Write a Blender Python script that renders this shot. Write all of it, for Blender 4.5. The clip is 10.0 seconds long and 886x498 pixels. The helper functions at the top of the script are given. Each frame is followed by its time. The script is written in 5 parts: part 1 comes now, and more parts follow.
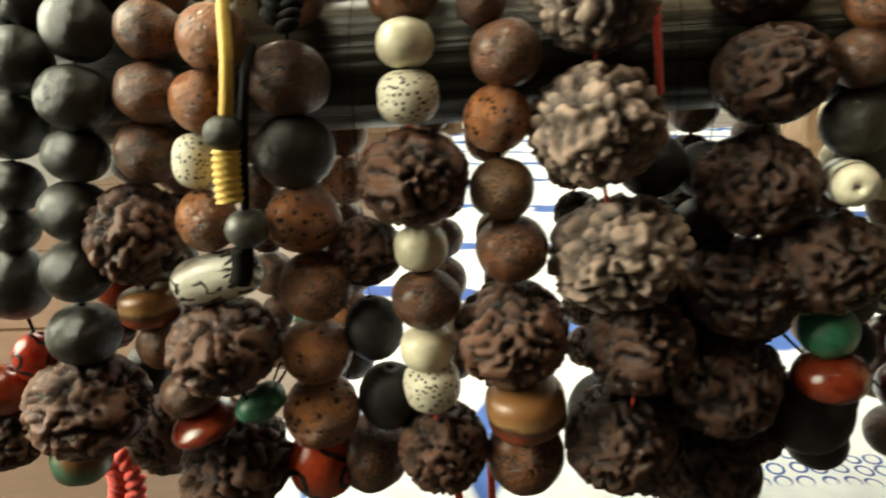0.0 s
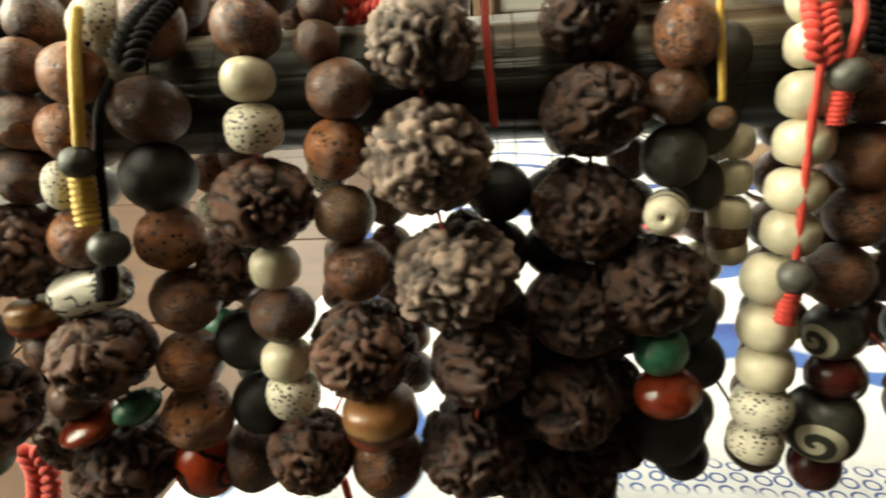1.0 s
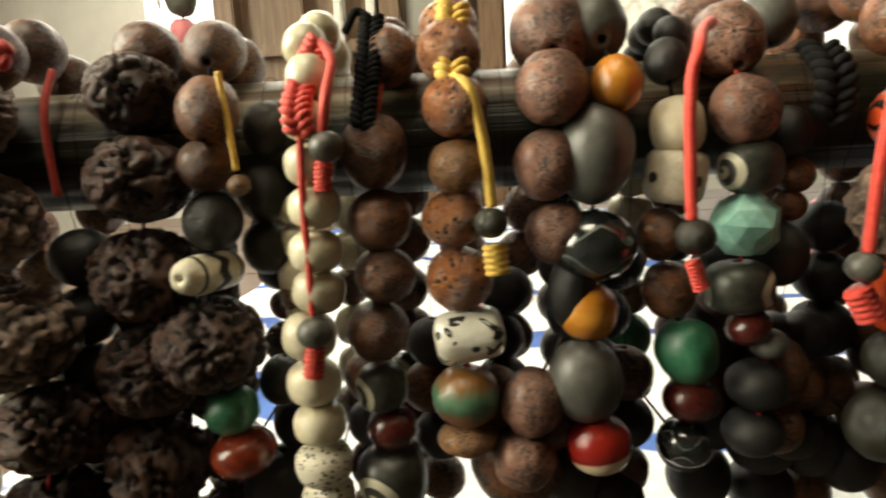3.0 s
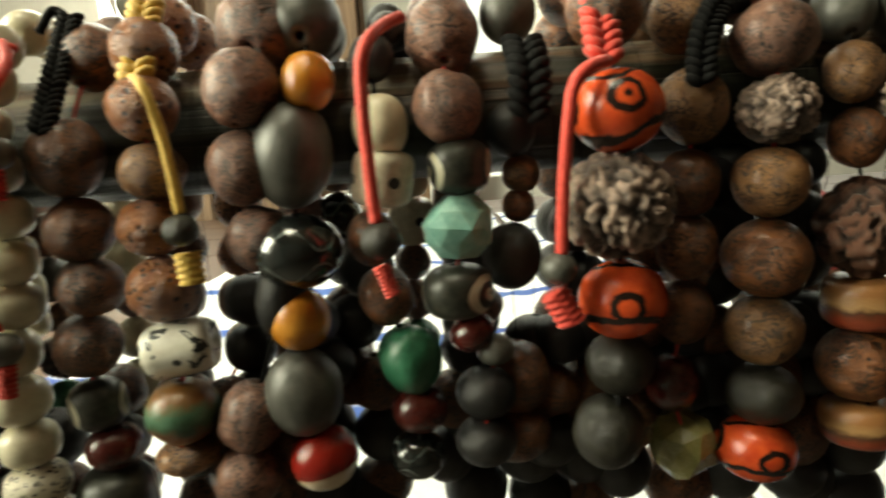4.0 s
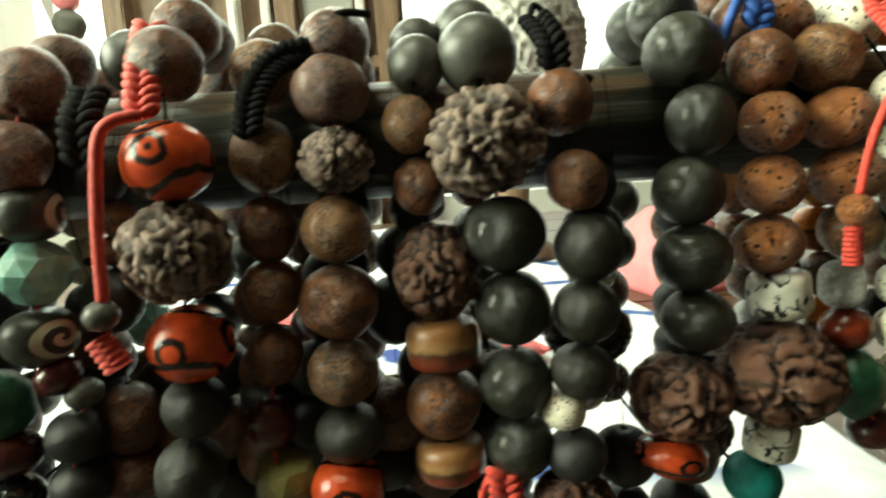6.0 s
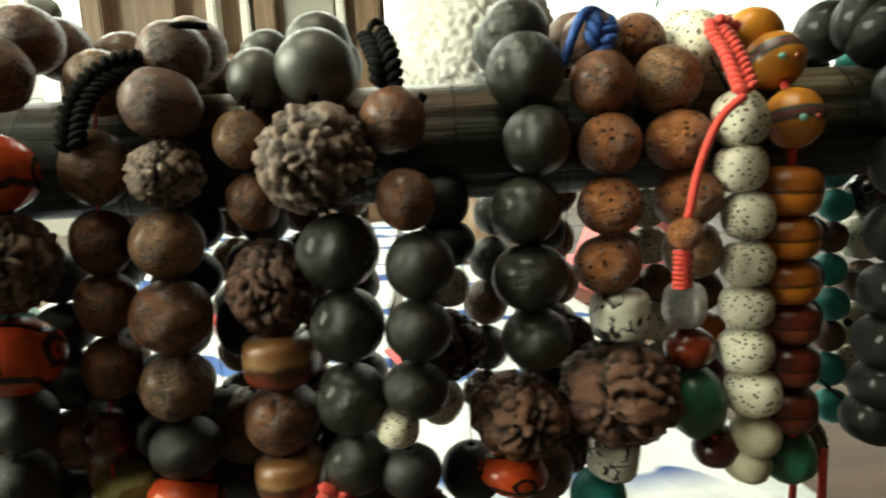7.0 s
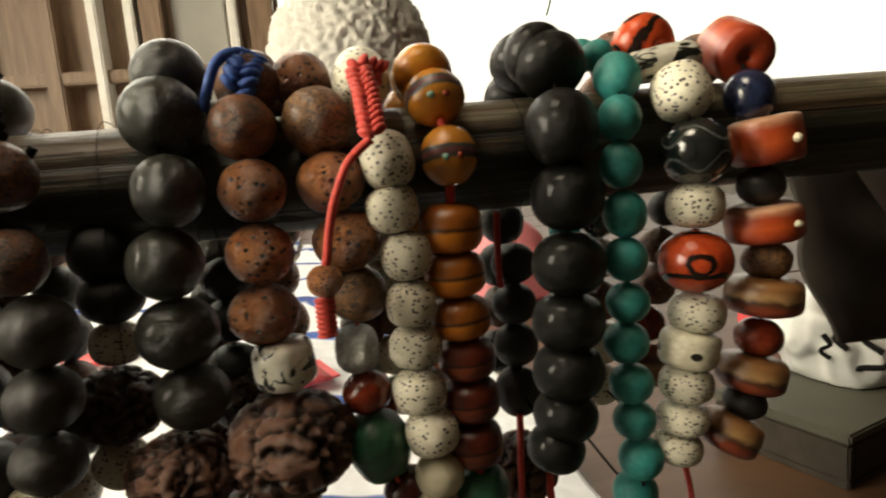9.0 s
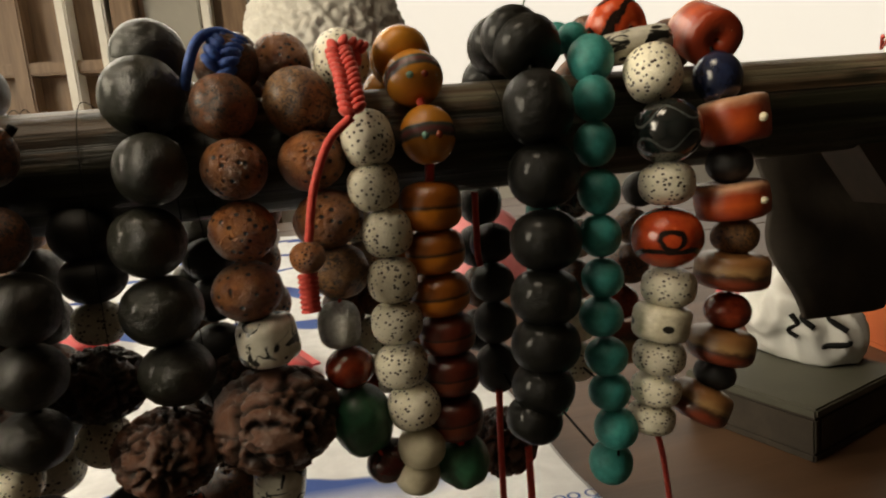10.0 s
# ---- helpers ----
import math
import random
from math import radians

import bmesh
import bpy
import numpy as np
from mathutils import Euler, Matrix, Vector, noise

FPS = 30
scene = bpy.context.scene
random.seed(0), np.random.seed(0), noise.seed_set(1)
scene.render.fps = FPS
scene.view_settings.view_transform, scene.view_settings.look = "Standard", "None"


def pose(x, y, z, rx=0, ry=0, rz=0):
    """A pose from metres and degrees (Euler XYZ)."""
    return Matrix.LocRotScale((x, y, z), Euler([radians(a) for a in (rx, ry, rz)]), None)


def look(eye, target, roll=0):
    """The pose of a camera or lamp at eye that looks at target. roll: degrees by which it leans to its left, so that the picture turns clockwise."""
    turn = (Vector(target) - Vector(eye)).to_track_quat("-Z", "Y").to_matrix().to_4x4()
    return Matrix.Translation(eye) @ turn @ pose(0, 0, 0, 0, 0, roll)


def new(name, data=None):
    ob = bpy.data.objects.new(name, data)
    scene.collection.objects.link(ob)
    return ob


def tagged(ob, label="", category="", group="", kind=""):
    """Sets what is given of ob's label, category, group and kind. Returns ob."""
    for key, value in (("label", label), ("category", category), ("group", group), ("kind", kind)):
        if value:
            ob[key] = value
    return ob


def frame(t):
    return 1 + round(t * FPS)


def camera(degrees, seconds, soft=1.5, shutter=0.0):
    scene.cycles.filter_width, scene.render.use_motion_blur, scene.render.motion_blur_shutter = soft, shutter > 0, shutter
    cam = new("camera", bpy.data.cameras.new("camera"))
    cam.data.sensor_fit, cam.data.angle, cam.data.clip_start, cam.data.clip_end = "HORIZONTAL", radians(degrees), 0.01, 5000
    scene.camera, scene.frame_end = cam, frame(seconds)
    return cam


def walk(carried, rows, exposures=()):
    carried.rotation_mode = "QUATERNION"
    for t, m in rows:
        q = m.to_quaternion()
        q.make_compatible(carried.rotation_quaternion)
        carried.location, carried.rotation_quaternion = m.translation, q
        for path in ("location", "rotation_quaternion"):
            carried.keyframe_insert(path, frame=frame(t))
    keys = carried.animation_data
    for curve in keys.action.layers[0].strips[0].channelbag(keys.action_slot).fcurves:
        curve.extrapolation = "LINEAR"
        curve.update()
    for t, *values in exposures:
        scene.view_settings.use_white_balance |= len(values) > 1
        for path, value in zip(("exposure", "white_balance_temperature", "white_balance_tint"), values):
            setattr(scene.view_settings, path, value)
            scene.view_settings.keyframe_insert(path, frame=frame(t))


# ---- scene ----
LENS = 71.0
cam = camera(LENS, 10.0, soft=2.0, shutter=0.5)
# seconds, eye x y z, yaw, pitch, roll
PATH = [
    (0, 0.06882, -0.11839, 0.99870, 4.78, -16.31, -3.72),
    (0.5, 0.09152, -0.12212, 1.00213, 6.53, -16.10, -4.25),
    (1, 0.10643, -0.12269, 1.00414, 6.39, -16.52, -3.47),
    (1.5, 0.13461, -0.12224, 1.00437, 5.22, -17.06, -3.24),
    (2, 0.15864, -0.12499, 1.00255, 2.63, -14.67, -2.98),
    (2.2, 0.16780, -0.12500, 1.00230, 2.60, -13.45, -2.98),
    (3.3, 0.21048, -0.12635, 0.99611, 0.92, -9.07, -3.26),
    (3.5, 0.22547, -0.12446, 0.99843, 1.83, -10.36, -4.02),
    (4, 0.25267, -0.12053, 0.99336, -0.14, -9.43, -4.16),
    (4.5, 0.27750, -0.11669, 0.99080, -0.49, -8.57, -4.53),
    (5, 0.29612, -0.11677, 0.99211, -1.40, -8.78, -4.80),
    (5.5, 0.31223, -0.12018, 0.99125, -3.58, -8.65, -4.07),
    (6, 0.33717, -0.12610, 0.99374, -2.53, -7.95, -4.00),
    (6.2, 0.34439, -0.12527, 0.99633, -2.97, -8.93, -4.00),
    (7.3, 0.38387, -0.12797, 0.99692, -3.38, -8.47, -2.83),
    (7.5, 0.39383, -0.12825, 0.99917, -2.80, -8.60, -3.58),
    (8, 0.40897, -0.12731, 1.00169, -5.53, -9.95, -3.61),
    (8.5, 0.41933, -0.12683, 0.99840, -6.77, -8.44, -4.82),
    (9, 0.43248, -0.12880, 1.00079, -9.56, -8.40, -5.02),
    (9.5, 0.43535, -0.13041, 0.99921, -11.01, -8.71, -4.76),
    (10, 0.43113, -0.13236, 0.99790, -11.51, -9.27, -5.22),
]
walk(cam, [(t, pose(x, y, z, 90 + p, 0, yaw) @ pose(0, 0, 0, 0, 0, r)) for t, x, y, z, yaw, p, r in PATH],
     [(0.0, -0.05, 7800, -4), (2.0, -0.05, 8000, 2), (3.0, -0.1, 8000, 2), (4.5, 0.15, 7900, -12), (6.0, 0.3, 7300, -18), (7.5, -0.25, 7500, -5), (8.5, -0.45, 8000, 3), (9.0, -0.35, 8100, 6), (9.5, -0.65, 8300, 8), (10.0, -0.9, 8500, 9)])

# ---- light ----
world = bpy.data.worlds.new("world")
scene.world = world
world.use_nodes = True
wn = world.node_tree.nodes
sky = wn.new("ShaderNodeTexSky")
sky.sky_type, sky.sun_disc = "NISHITA", False
sky.sun_elevation, sky.sun_rotation = radians(38), radians(200)
wn["Background"].inputs[1].default_value = 0.12
world.node_tree.links.new(sky.outputs[0], wn["Background"].inputs[0])

sun = new("sun", bpy.data.lights.new("sun", "SUN"))
sun.data.energy, sun.data.angle, sun.data.color = 1.0, radians(12), (1, 0.95, 0.88)
sun.matrix_world = look((3, 8, 7), (0, 0, 0))


def area_lamp(name, eye, target, w, h, power, color):
    lamp = new(name, bpy.data.lights.new(name, "AREA"))
    lamp.data.shape, lamp.data.size, lamp.data.size_y = "RECTANGLE", w, h
    lamp.data.energy, lamp.data.color = power, color
    lamp.matrix_world = look(eye, target)
    return lamp


# daylight in the openings: shopfront on the left, window in the back wall
area_lamp("shopfront_daylight", (-0.97, -0.05, 1.5), (0.2, 0.0, 0.96), 0.9, 0.75, 54, (1.0, 0.985, 0.93))
area_lamp("back_window_daylight", (-0.1, 1.54, 1.75), (0.1, 0.2, 0.85), 1.2, 0.95, 33, (0.95, 0.98, 1.0))
# added overhead fill to brighten the tops; the ceiling has no opening
area_lamp("skylight_daylight", (-0.03, -0.22, 2.52), (0.2, 0.0, 1.0), 0.5, 0.5, 13, (1.0, 0.95, 0.87))


# ---- materials ----
def material(name, rough=0.5, metal=0.0):
    m = bpy.data.materials.new(name)
    m.use_nodes = True
    m.node_tree.nodes["Principled BSDF"].inputs["Roughness"].default_value = rough
    m.node_tree.nodes["Principled BSDF"].inputs["Metallic"].default_value = metal
    return m


class Nodes:
    """Short hand for wiring one material."""

    def __init__(self, m):
        self.t = m.node_tree
        self.bsdf = self.t.nodes["Principled BSDF"]

    def put(self, node, key, value):
        if isinstance(value, bpy.types.NodeSocket):
            self.t.links.new(value, node.inputs[key])
        elif value is not None:
            node.inputs[key].default_value = value

    def coords(self, spread=True):
        tc = self.t.nodes.new("ShaderNodeTexCoord").outputs["Object"]
        if not spread:
            return tc
        rnd = self.t.nodes.new("ShaderNodeObjectInfo").outputs["Random"]
        far = self.math("MULTIPLY", rnd, 37.0)
        add = self.t.nodes.new("ShaderNodeVectorMath")
        self.t.links.new(tc, add.inputs[0])
        self.t.links.new(far, add.inputs[1])
        return add.outputs[0]

    def math(self, op, a, b=None, c=None):
        n = self.t.nodes.new("ShaderNodeMath")
        n.operation = op
        for k, v in enumerate((a, b, c)):
            self.put(n, k, v)
        return n.outputs[0]

    def noise(self, vec, scale, detail=4.0, rough=0.55, distort=0.0):
        n = self.t.nodes.new("ShaderNodeTexNoise")
        self.put(n, "Vector", vec)
        for k, v in (("Scale", scale), ("Detail", detail), ("Roughness", rough), ("Distortion", distort)):
            self.put(n, k, v)
        return n.outputs["Fac"]

    def voronoi(self, vec, scale, feature="F1", rand=1.0):
        n = self.t.nodes.new("ShaderNodeTexVoronoi")
        n.feature = feature
        self.put(n, "Vector", vec)
        self.put(n, "Scale", scale)
        self.put(n, "Randomness", rand)
        return n.outputs["Distance"]

    def ramp(self, fac, *stops):
        n = self.t.nodes.new("ShaderNodeValToRGB")
        self.put(n, "Fac", fac)
        e = n.color_ramp.elements
        while len(e) < len(stops):
            e.new(0.5)
        for k, (at, col) in enumerate(stops):
            e[k].position, e[k].color = at, (*col, 1) if len(col) == 3 else col
        return n.outputs["Color"]

    def mix(self, fac, a, b, kind="MIX"):
        n = self.t.nodes.new("ShaderNodeMix")
        n.data_type, n.blend_type = "RGBA", kind
        self.put(n, 0, fac)
        for k, v in ((6, a), (7, b)):
            self.put(n, k, (*v, 1) if isinstance(v, tuple) and len(v) == 3 else v)
        return n.outputs[2]

    def step(self, value, edge, soft=0.03):
        """1 below the edge, 0 above it."""
        n = self.t.nodes.new("ShaderNodeMapRange")
        self.put(n, 0, value)
        for k, v in ((1, edge - soft), (2, edge + soft), (3, 1.0), (4, 0.0)):
            self.put(n, k, v)
        return n.outputs[0]

    def split(self, vec):
        n = self.t.nodes.new("ShaderNodeSeparateXYZ")
        self.put(n, 0, vec)
        return n.outputs

    def color(self, c):
        self.put(self.bsdf, "Base Color", (*c, 1) if isinstance(c, tuple) and len(c) == 3 else c)

    def rough(self, r):
        self.put(self.bsdf, "Roughness", r)

    def bump(self, height, strength=0.3, distance=0.1):
        n = self.t.nodes.new("ShaderNodeBump")
        self.put(n, "Height", height)
        self.put(n, "Strength", strength)
        self.put(n, "Distance", distance)
        self.put(self.bsdf, "Normal", n.outputs[0])


def tinted(n, color, amount=0.35):
    """Each bead a little lighter or darker than its neighbour."""
    rnd = n.t.nodes.new("ShaderNodeObjectInfo").outputs["Random"]
    k = n.math("MULTIPLY_ADD", rnd, amount, 1.0 - amount / 2)
    vm = n.t.nodes.new("ShaderNodeVectorMath")
    vm.operation = "MULTIPLY"
    n.t.links.new(color, vm.inputs[0])
    n.t.links.new(k, vm.inputs[1])
    return vm.outputs[0]


def plain_bead(name, dark, light, rough, bump=0.15, scale=3.0, gloss=0.0, grain=False):
    m = material(name, rough)
    n = Nodes(m)
    v = n.coords()
    f = n.noise(v, scale, 6, 0.6)
    fine = n.noise(v, scale * 9, 3)
    if grain:
        mp = n.t.nodes.new("ShaderNodeMapping")
        n.put(mp, "Vector", v)
        n.put(mp, "Scale", (1.2, 7.0, 2.0))
        fine = n.noise(mp.outputs[0], 3.0, 5, 0.65, 0.6)
        f = n.math("MULTIPLY_ADD", n.math("SUBTRACT", fine, 0.5), 0.7, f)
    n.color(tinted(n, n.ramp(f, (0.3, dark), (0.7, light))))
    n.rough(n.math("MULTIPLY_ADD", fine, 0.25, rough - 0.12))
    n.bump(n.math("ADD", n.math("MULTIPLY", f, 0.6), n.math("MULTIPLY", fine, 0.3)), bump)
    n.put(n.bsdf, "Coat Weight", gloss)
    n.put(n.bsdf, "Coat Roughness", 0.15)
    return m


def speckled_bead(name, dark, light, spot, size, scale, rough, pits=0.4):
    """Seeds with dark pores."""
    m = material(name, rough)
    n = Nodes(m)
    v = n.coords()
    f = n.noise(v, 2.2, 5, 0.6, 0.4)
    base = n.ramp(f, (0.3, dark), (0.7, light))
    spots = n.step(n.voronoi(v, scale), size, 0.06)
    gate = n.step(n.noise(v, 1.7, 1), 0.62, 0.06)
    spots = n.math("MULTIPLY", spots, gate)
    n.color(tinted(n, n.mix(spots, base, spot)))
    wrinkle = n.noise(v, 5, 5, 0.6, 1.2)
    n.bump(n.math("SUBTRACT", n.math("MULTIPLY", wrinkle, 0.5), n.math("MULTIPLY", spots, 0.8)), pits)
    n.put(n.bsdf, "Coat Weight", 0.15)
    n.put(n.bsdf, "Coat Roughness", 0.3)
    return m


def seed_wood(name, dark, light, crease, rough):
    """Wrinkled brown seed or wood with dark creases."""
    m = material(name, rough)
    n = Nodes(m)
    v = n.coords()
    f = n.noise(v, 2.0, 6, 0.65, 0.6)
    base = n.ramp(f, (0.3, dark), (0.72, light))
    cr = n.noise(v, 3.2, 3, 0.5, 1.6)
    line = n.step(n.math("ABSOLUTE", n.math("SUBTRACT", cr, 0.5)), 0.034, 0.018)
    gate = n.step(n.noise(v, 1.3, 1), 0.60, 0.08)
    line = n.math("MULTIPLY", line, gate)
    pores = n.math("MULTIPLY", n.step(n.voronoi(v, 5.5), 0.27, 0.06), n.step(n.noise(v, 2.6, 0), 0.5, 0.06))
    n.color(tinted(n, n.mix(n.math("MAXIMUM", line, pores), base, crease), 0.5))
    fine = n.noise(v, 14, 4)
    h = n.math("SUBTRACT", n.math("MULTIPLY", fine, 0.35), n.math("MULTIPLY", n.math("MAXIMUM", line, pores), 0.8))
    n.bump(n.math("ADD", h, n.math("MULTIPLY", f, 0.8)), 0.4)
    n.put(n.bsdf, "Coat Weight", 0.3)
    n.put(n.bsdf, "Coat Roughness", 0.3)
    n.rough(n.math("MULTIPLY_ADD", fine, 0.25, rough - 0.1))
    return m


def rudraksha_bead(name, pit, ridge):
    """Furrowed seed: darker towards the pits, paler towards the ridges, by the height stored in the mesh's own shape.
    """
    m = material(name, 0.55)
    n = Nodes(m)
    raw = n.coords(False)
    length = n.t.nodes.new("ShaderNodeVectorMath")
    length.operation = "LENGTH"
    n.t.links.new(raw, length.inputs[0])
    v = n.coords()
    mottle = n.noise(v, 5, 5, 0.65)
    h = n.math("ADD", length.outputs["Value"], n.math("MULTIPLY_ADD", mottle, 0.09, -0.045))
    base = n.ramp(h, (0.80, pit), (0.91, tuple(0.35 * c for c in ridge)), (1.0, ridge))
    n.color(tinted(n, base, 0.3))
    fine = n.noise(v, 22, 4, 0.6)
    n.bump(fine, 0.4, 0.06)
    n.rough(n.math("MULTIPLY_ADD", fine, 0.3, 0.18))
    return m


def eye_bead(name, ground, deep, line):
    """Fired agate bead with broad black eyes and wavy bands."""
    m = material(name, 0.2)
    n = Nodes(m)
    x, y, z = n.split(n.coords(False))
    wob = n.noise(n.coords(), 3, 3)
    shake = n.math("MULTIPLY_ADD", wob, 0.24, -0.12)

    def away(a, at_a, b, at_b):
        da, db = n.math("SUBTRACT", a, at_a), n.math("SUBTRACT", b, at_b)
        d = n.math("SQRT", n.math("ADD", n.math("MULTIPLY", da, da), n.math("MULTIPLY", db, db)))
        return n.math("ADD", d, shake)

    def line_at(value, at, half):
        return n.step(n.math("ABSOLUTE", n.math("SUBTRACT", value, at)), half, 0.025)

    front, flank = away(x, 0.16, z, 0.16), away(y, -0.1, z, 0.05)
    wave = n.math("ADD", z, n.math("MULTIPLY", n.math("SINE", n.math("MULTIPLY_ADD", x, 2.6, 0.6)), 0.26))
    wave = n.math("ADD", wave, shake)
    marks = line_at(front, 0.33, 0.085)
    for extra in (n.step(front, 0.09, 0.03), line_at(flank, 0.30, 0.08), line_at(wave, -0.55, 0.095), line_at(wave, 0.88, 0.07)):
        marks = n.math("MAXIMUM", marks, extra)
    n.color(tinted(n, n.mix(marks, n.ramp(wob, (0.3, deep), (0.65, ground)), line), 0.3))
    n.rough(n.math("MULTIPLY_ADD", n.noise(n.coords(), 6, 4), 0.25, 0.1))
    n.bump(n.noise(n.coords(), 8, 4), 0.08)
    return m


def line_agate(name):
    """Polished black agate with thin pale waves."""
    m = material(name, 0.14)
    n = Nodes(m)
    x, y, z = n.split(n.coords(False))
    f = n.noise(n.coords(), 2, 4)
    swing = n.math("MULTIPLY", n.math("COSINE", n.math("MULTIPLY", n.math("ARCTAN2", y, x), 4.0)), 0.24)
    d = n.math("ABSOLUTE", n.math("SUBTRACT", n.math("ABSOLUTE", z), n.math("ADD", swing, n.math("MULTIPLY_ADD", f, 0.2, 0.32))))
    lines = n.math("MULTIPLY", n.step(d, 0.03, 0.03), n.step(f, 0.58, 0.1))
    n.color(n.mix(lines, n.ramp(f, (0.3, (0.004, 0.005, 0.005)), (0.7, (0.018, 0.022, 0.021))), (0.13, 0.15, 0.145)))
    n.bump(n.noise(n.coords(), 7, 4), 0.05)
    n.put(n.bsdf, "Coat Weight", 0.8)
    n.put(n.bsdf, "Coat Roughness", 0.1)
    return m


def dotted_bone(name, bands=False):
    """Cream bone barrel with a dark dot on each side for its drilled hole, or with dark bands round it."""
    m = material(name, 0.36)
    n = Nodes(m)
    x, y, z = n.split(n.coords(False))
    v = n.coords()
    wob = n.noise(v, 4, 4)
    base = n.ramp(wob, (0.3, (0.56, 0.51, 0.37)), (0.7, (0.76, 0.71, 0.56)))
    dx = n.math("MINIMUM", n.math("ABSOLUTE", x), n.math("ABSOLUTE", y))
    dz = n.math("ADD", z, 0.1)
    dot = n.step(n.math("SQRT", n.math("ADD", n.math("MULTIPLY", dx, dx), n.math("MULTIPLY", dz, dz))), 0.2, 0.02)
    if bands:
        zig = n.math("ADD", z, n.math("MULTIPLY", n.math("SINE", n.math("MULTIPLY", n.math("ARCTAN2", y, x), 6.0)), 0.07))
        ring = n.step(n.math("ABSOLUTE", zig), 0.16, 0.02)
        dot = n.math("MAXIMUM", n.math("MULTIPLY", ring, n.step(wob, 0.66, 0.03)), n.step(n.math("ABSOLUTE", n.math("SUBTRACT", n.math("ABSOLUTE", z), 0.62)), 0.05, 0.02))
    n.color(n.mix(dot, base, (0.014, 0.012, 0.009)))
    n.put(n.bsdf, "Coat Weight", 0.3)
    n.bump(n.math("SUBTRACT", n.noise(v, 9, 4), n.math("MULTIPLY", dot, 0.6)), 0.15)
    return m


def banded_bead(name, stops, scale, rough, distort=1.0):
    """Layers across the string, as in cut horn, resin or agate discs."""
    m = material(name, rough)
    n = Nodes(m)
    x, y, z = n.split(n.coords(False))
    wob = n.noise(n.coords(), 2.5, 4, 0.6)
    f = n.math("ADD", n.math("MULTIPLY_ADD", z, 0.5, 0.5), n.math("MULTIPLY_ADD", wob, 0.3 * distort, -0.15 * distort))
    n.color(tinted(n, n.ramp(f, *stops), 0.25))
    n.bump(n.noise(n.coords(), 12, 4), 0.15)
    n.put(n.bsdf, "Coat Weight", 0.3)
    return m


def painted_bone(name):
    """White bone with bold black brush blots."""
    m = material(name, 0.32)
    n = Nodes(m)
    v = n.coords()
    base = n.ramp(n.noise(v, 3, 5), (0.3, (0.64, 0.61, 0.50)), (0.7, (0.82, 0.79, 0.69)))
    blots = n.step(n.noise(v, 1.45, 2, 0.5, 0.9), 0.385, 0.012)
    strokes = n.step(n.math("ABSOLUTE", n.math("SUBTRACT", n.noise(v, 1.1, 1, 0.5, 0.6), 0.56)), 0.022, 0.008)
    dots = n.step(n.voronoi(v, 1.15), 0.19, 0.02)
    marks = n.math("MAXIMUM", n.math("MAXIMUM", blots, n.math("MULTIPLY", strokes, n.step(n.noise(v, 0.9, 0), 0.52, 0.03))), dots)
    n.color(n.mix(marks, base, (0.012, 0.013, 0.011)))
    n.put(n.bsdf, "Coat Weight", 0.4)
    n.bump(n.math("SUBTRACT", n.noise(v, 9, 4), n.math("MULTIPLY", marks, 0.5)), 0.12)
    return m


def carved_bead(name):
    """Dark bead with cream scrolls cut into it."""
    m = material(name, 0.4)
    n = Nodes(m)
    v = n.coords()
    x, y, z = n.split(n.coords(False))
    side = n.math("SQRT", n.math("ADD", n.math("POWER", n.math("ABSOLUTE", x), 2.0), n.math("POWER", n.math("ABSOLUTE", z), 2.0)))
    turn = n.math("ARCTAN2", z, x)
    coil = n.math("SINE", n.math("ADD", n.math("MULTIPLY", side, 12.5), turn))
    line = n.step(n.math("MULTIPLY", coil, -1.0), -0.05, 0.12)
    line = n.math("MULTIPLY", line, n.step(side, 0.78, 0.04))
    n.color(n.mix(line, n.ramp(n.noise(v, 4, 4), (0.3, (0.016, 0.018, 0.014)), (0.7, (0.05, 0.05, 0.038))), (0.50, 0.47, 0.35)))
    n.bump(n.math("MULTIPLY", line, -1.0), 0.4)
    return m


def cord_material(name, a, b):
    m = material(name, 0.6 if b[0] > 0.1 or b[2] > 0.1 else 0.85)
    n = Nodes(m)
    n.put(n.bsdf, "Specular IOR Level", 0.5 if b[0] > 0.1 or b[2] > 0.1 else 0.15)
    v = n.coords(False)
    n.color(n.ramp(n.noise(v, 900, 3), (0.3, a), (0.7, b)))
    n.bump(n.noise(v, 2500, 3), 0.4, 0.0004)
    n.put(n.bsdf, "Sheen Weight", 0.3 if b[0] > 0.1 else 0.0)
    return m


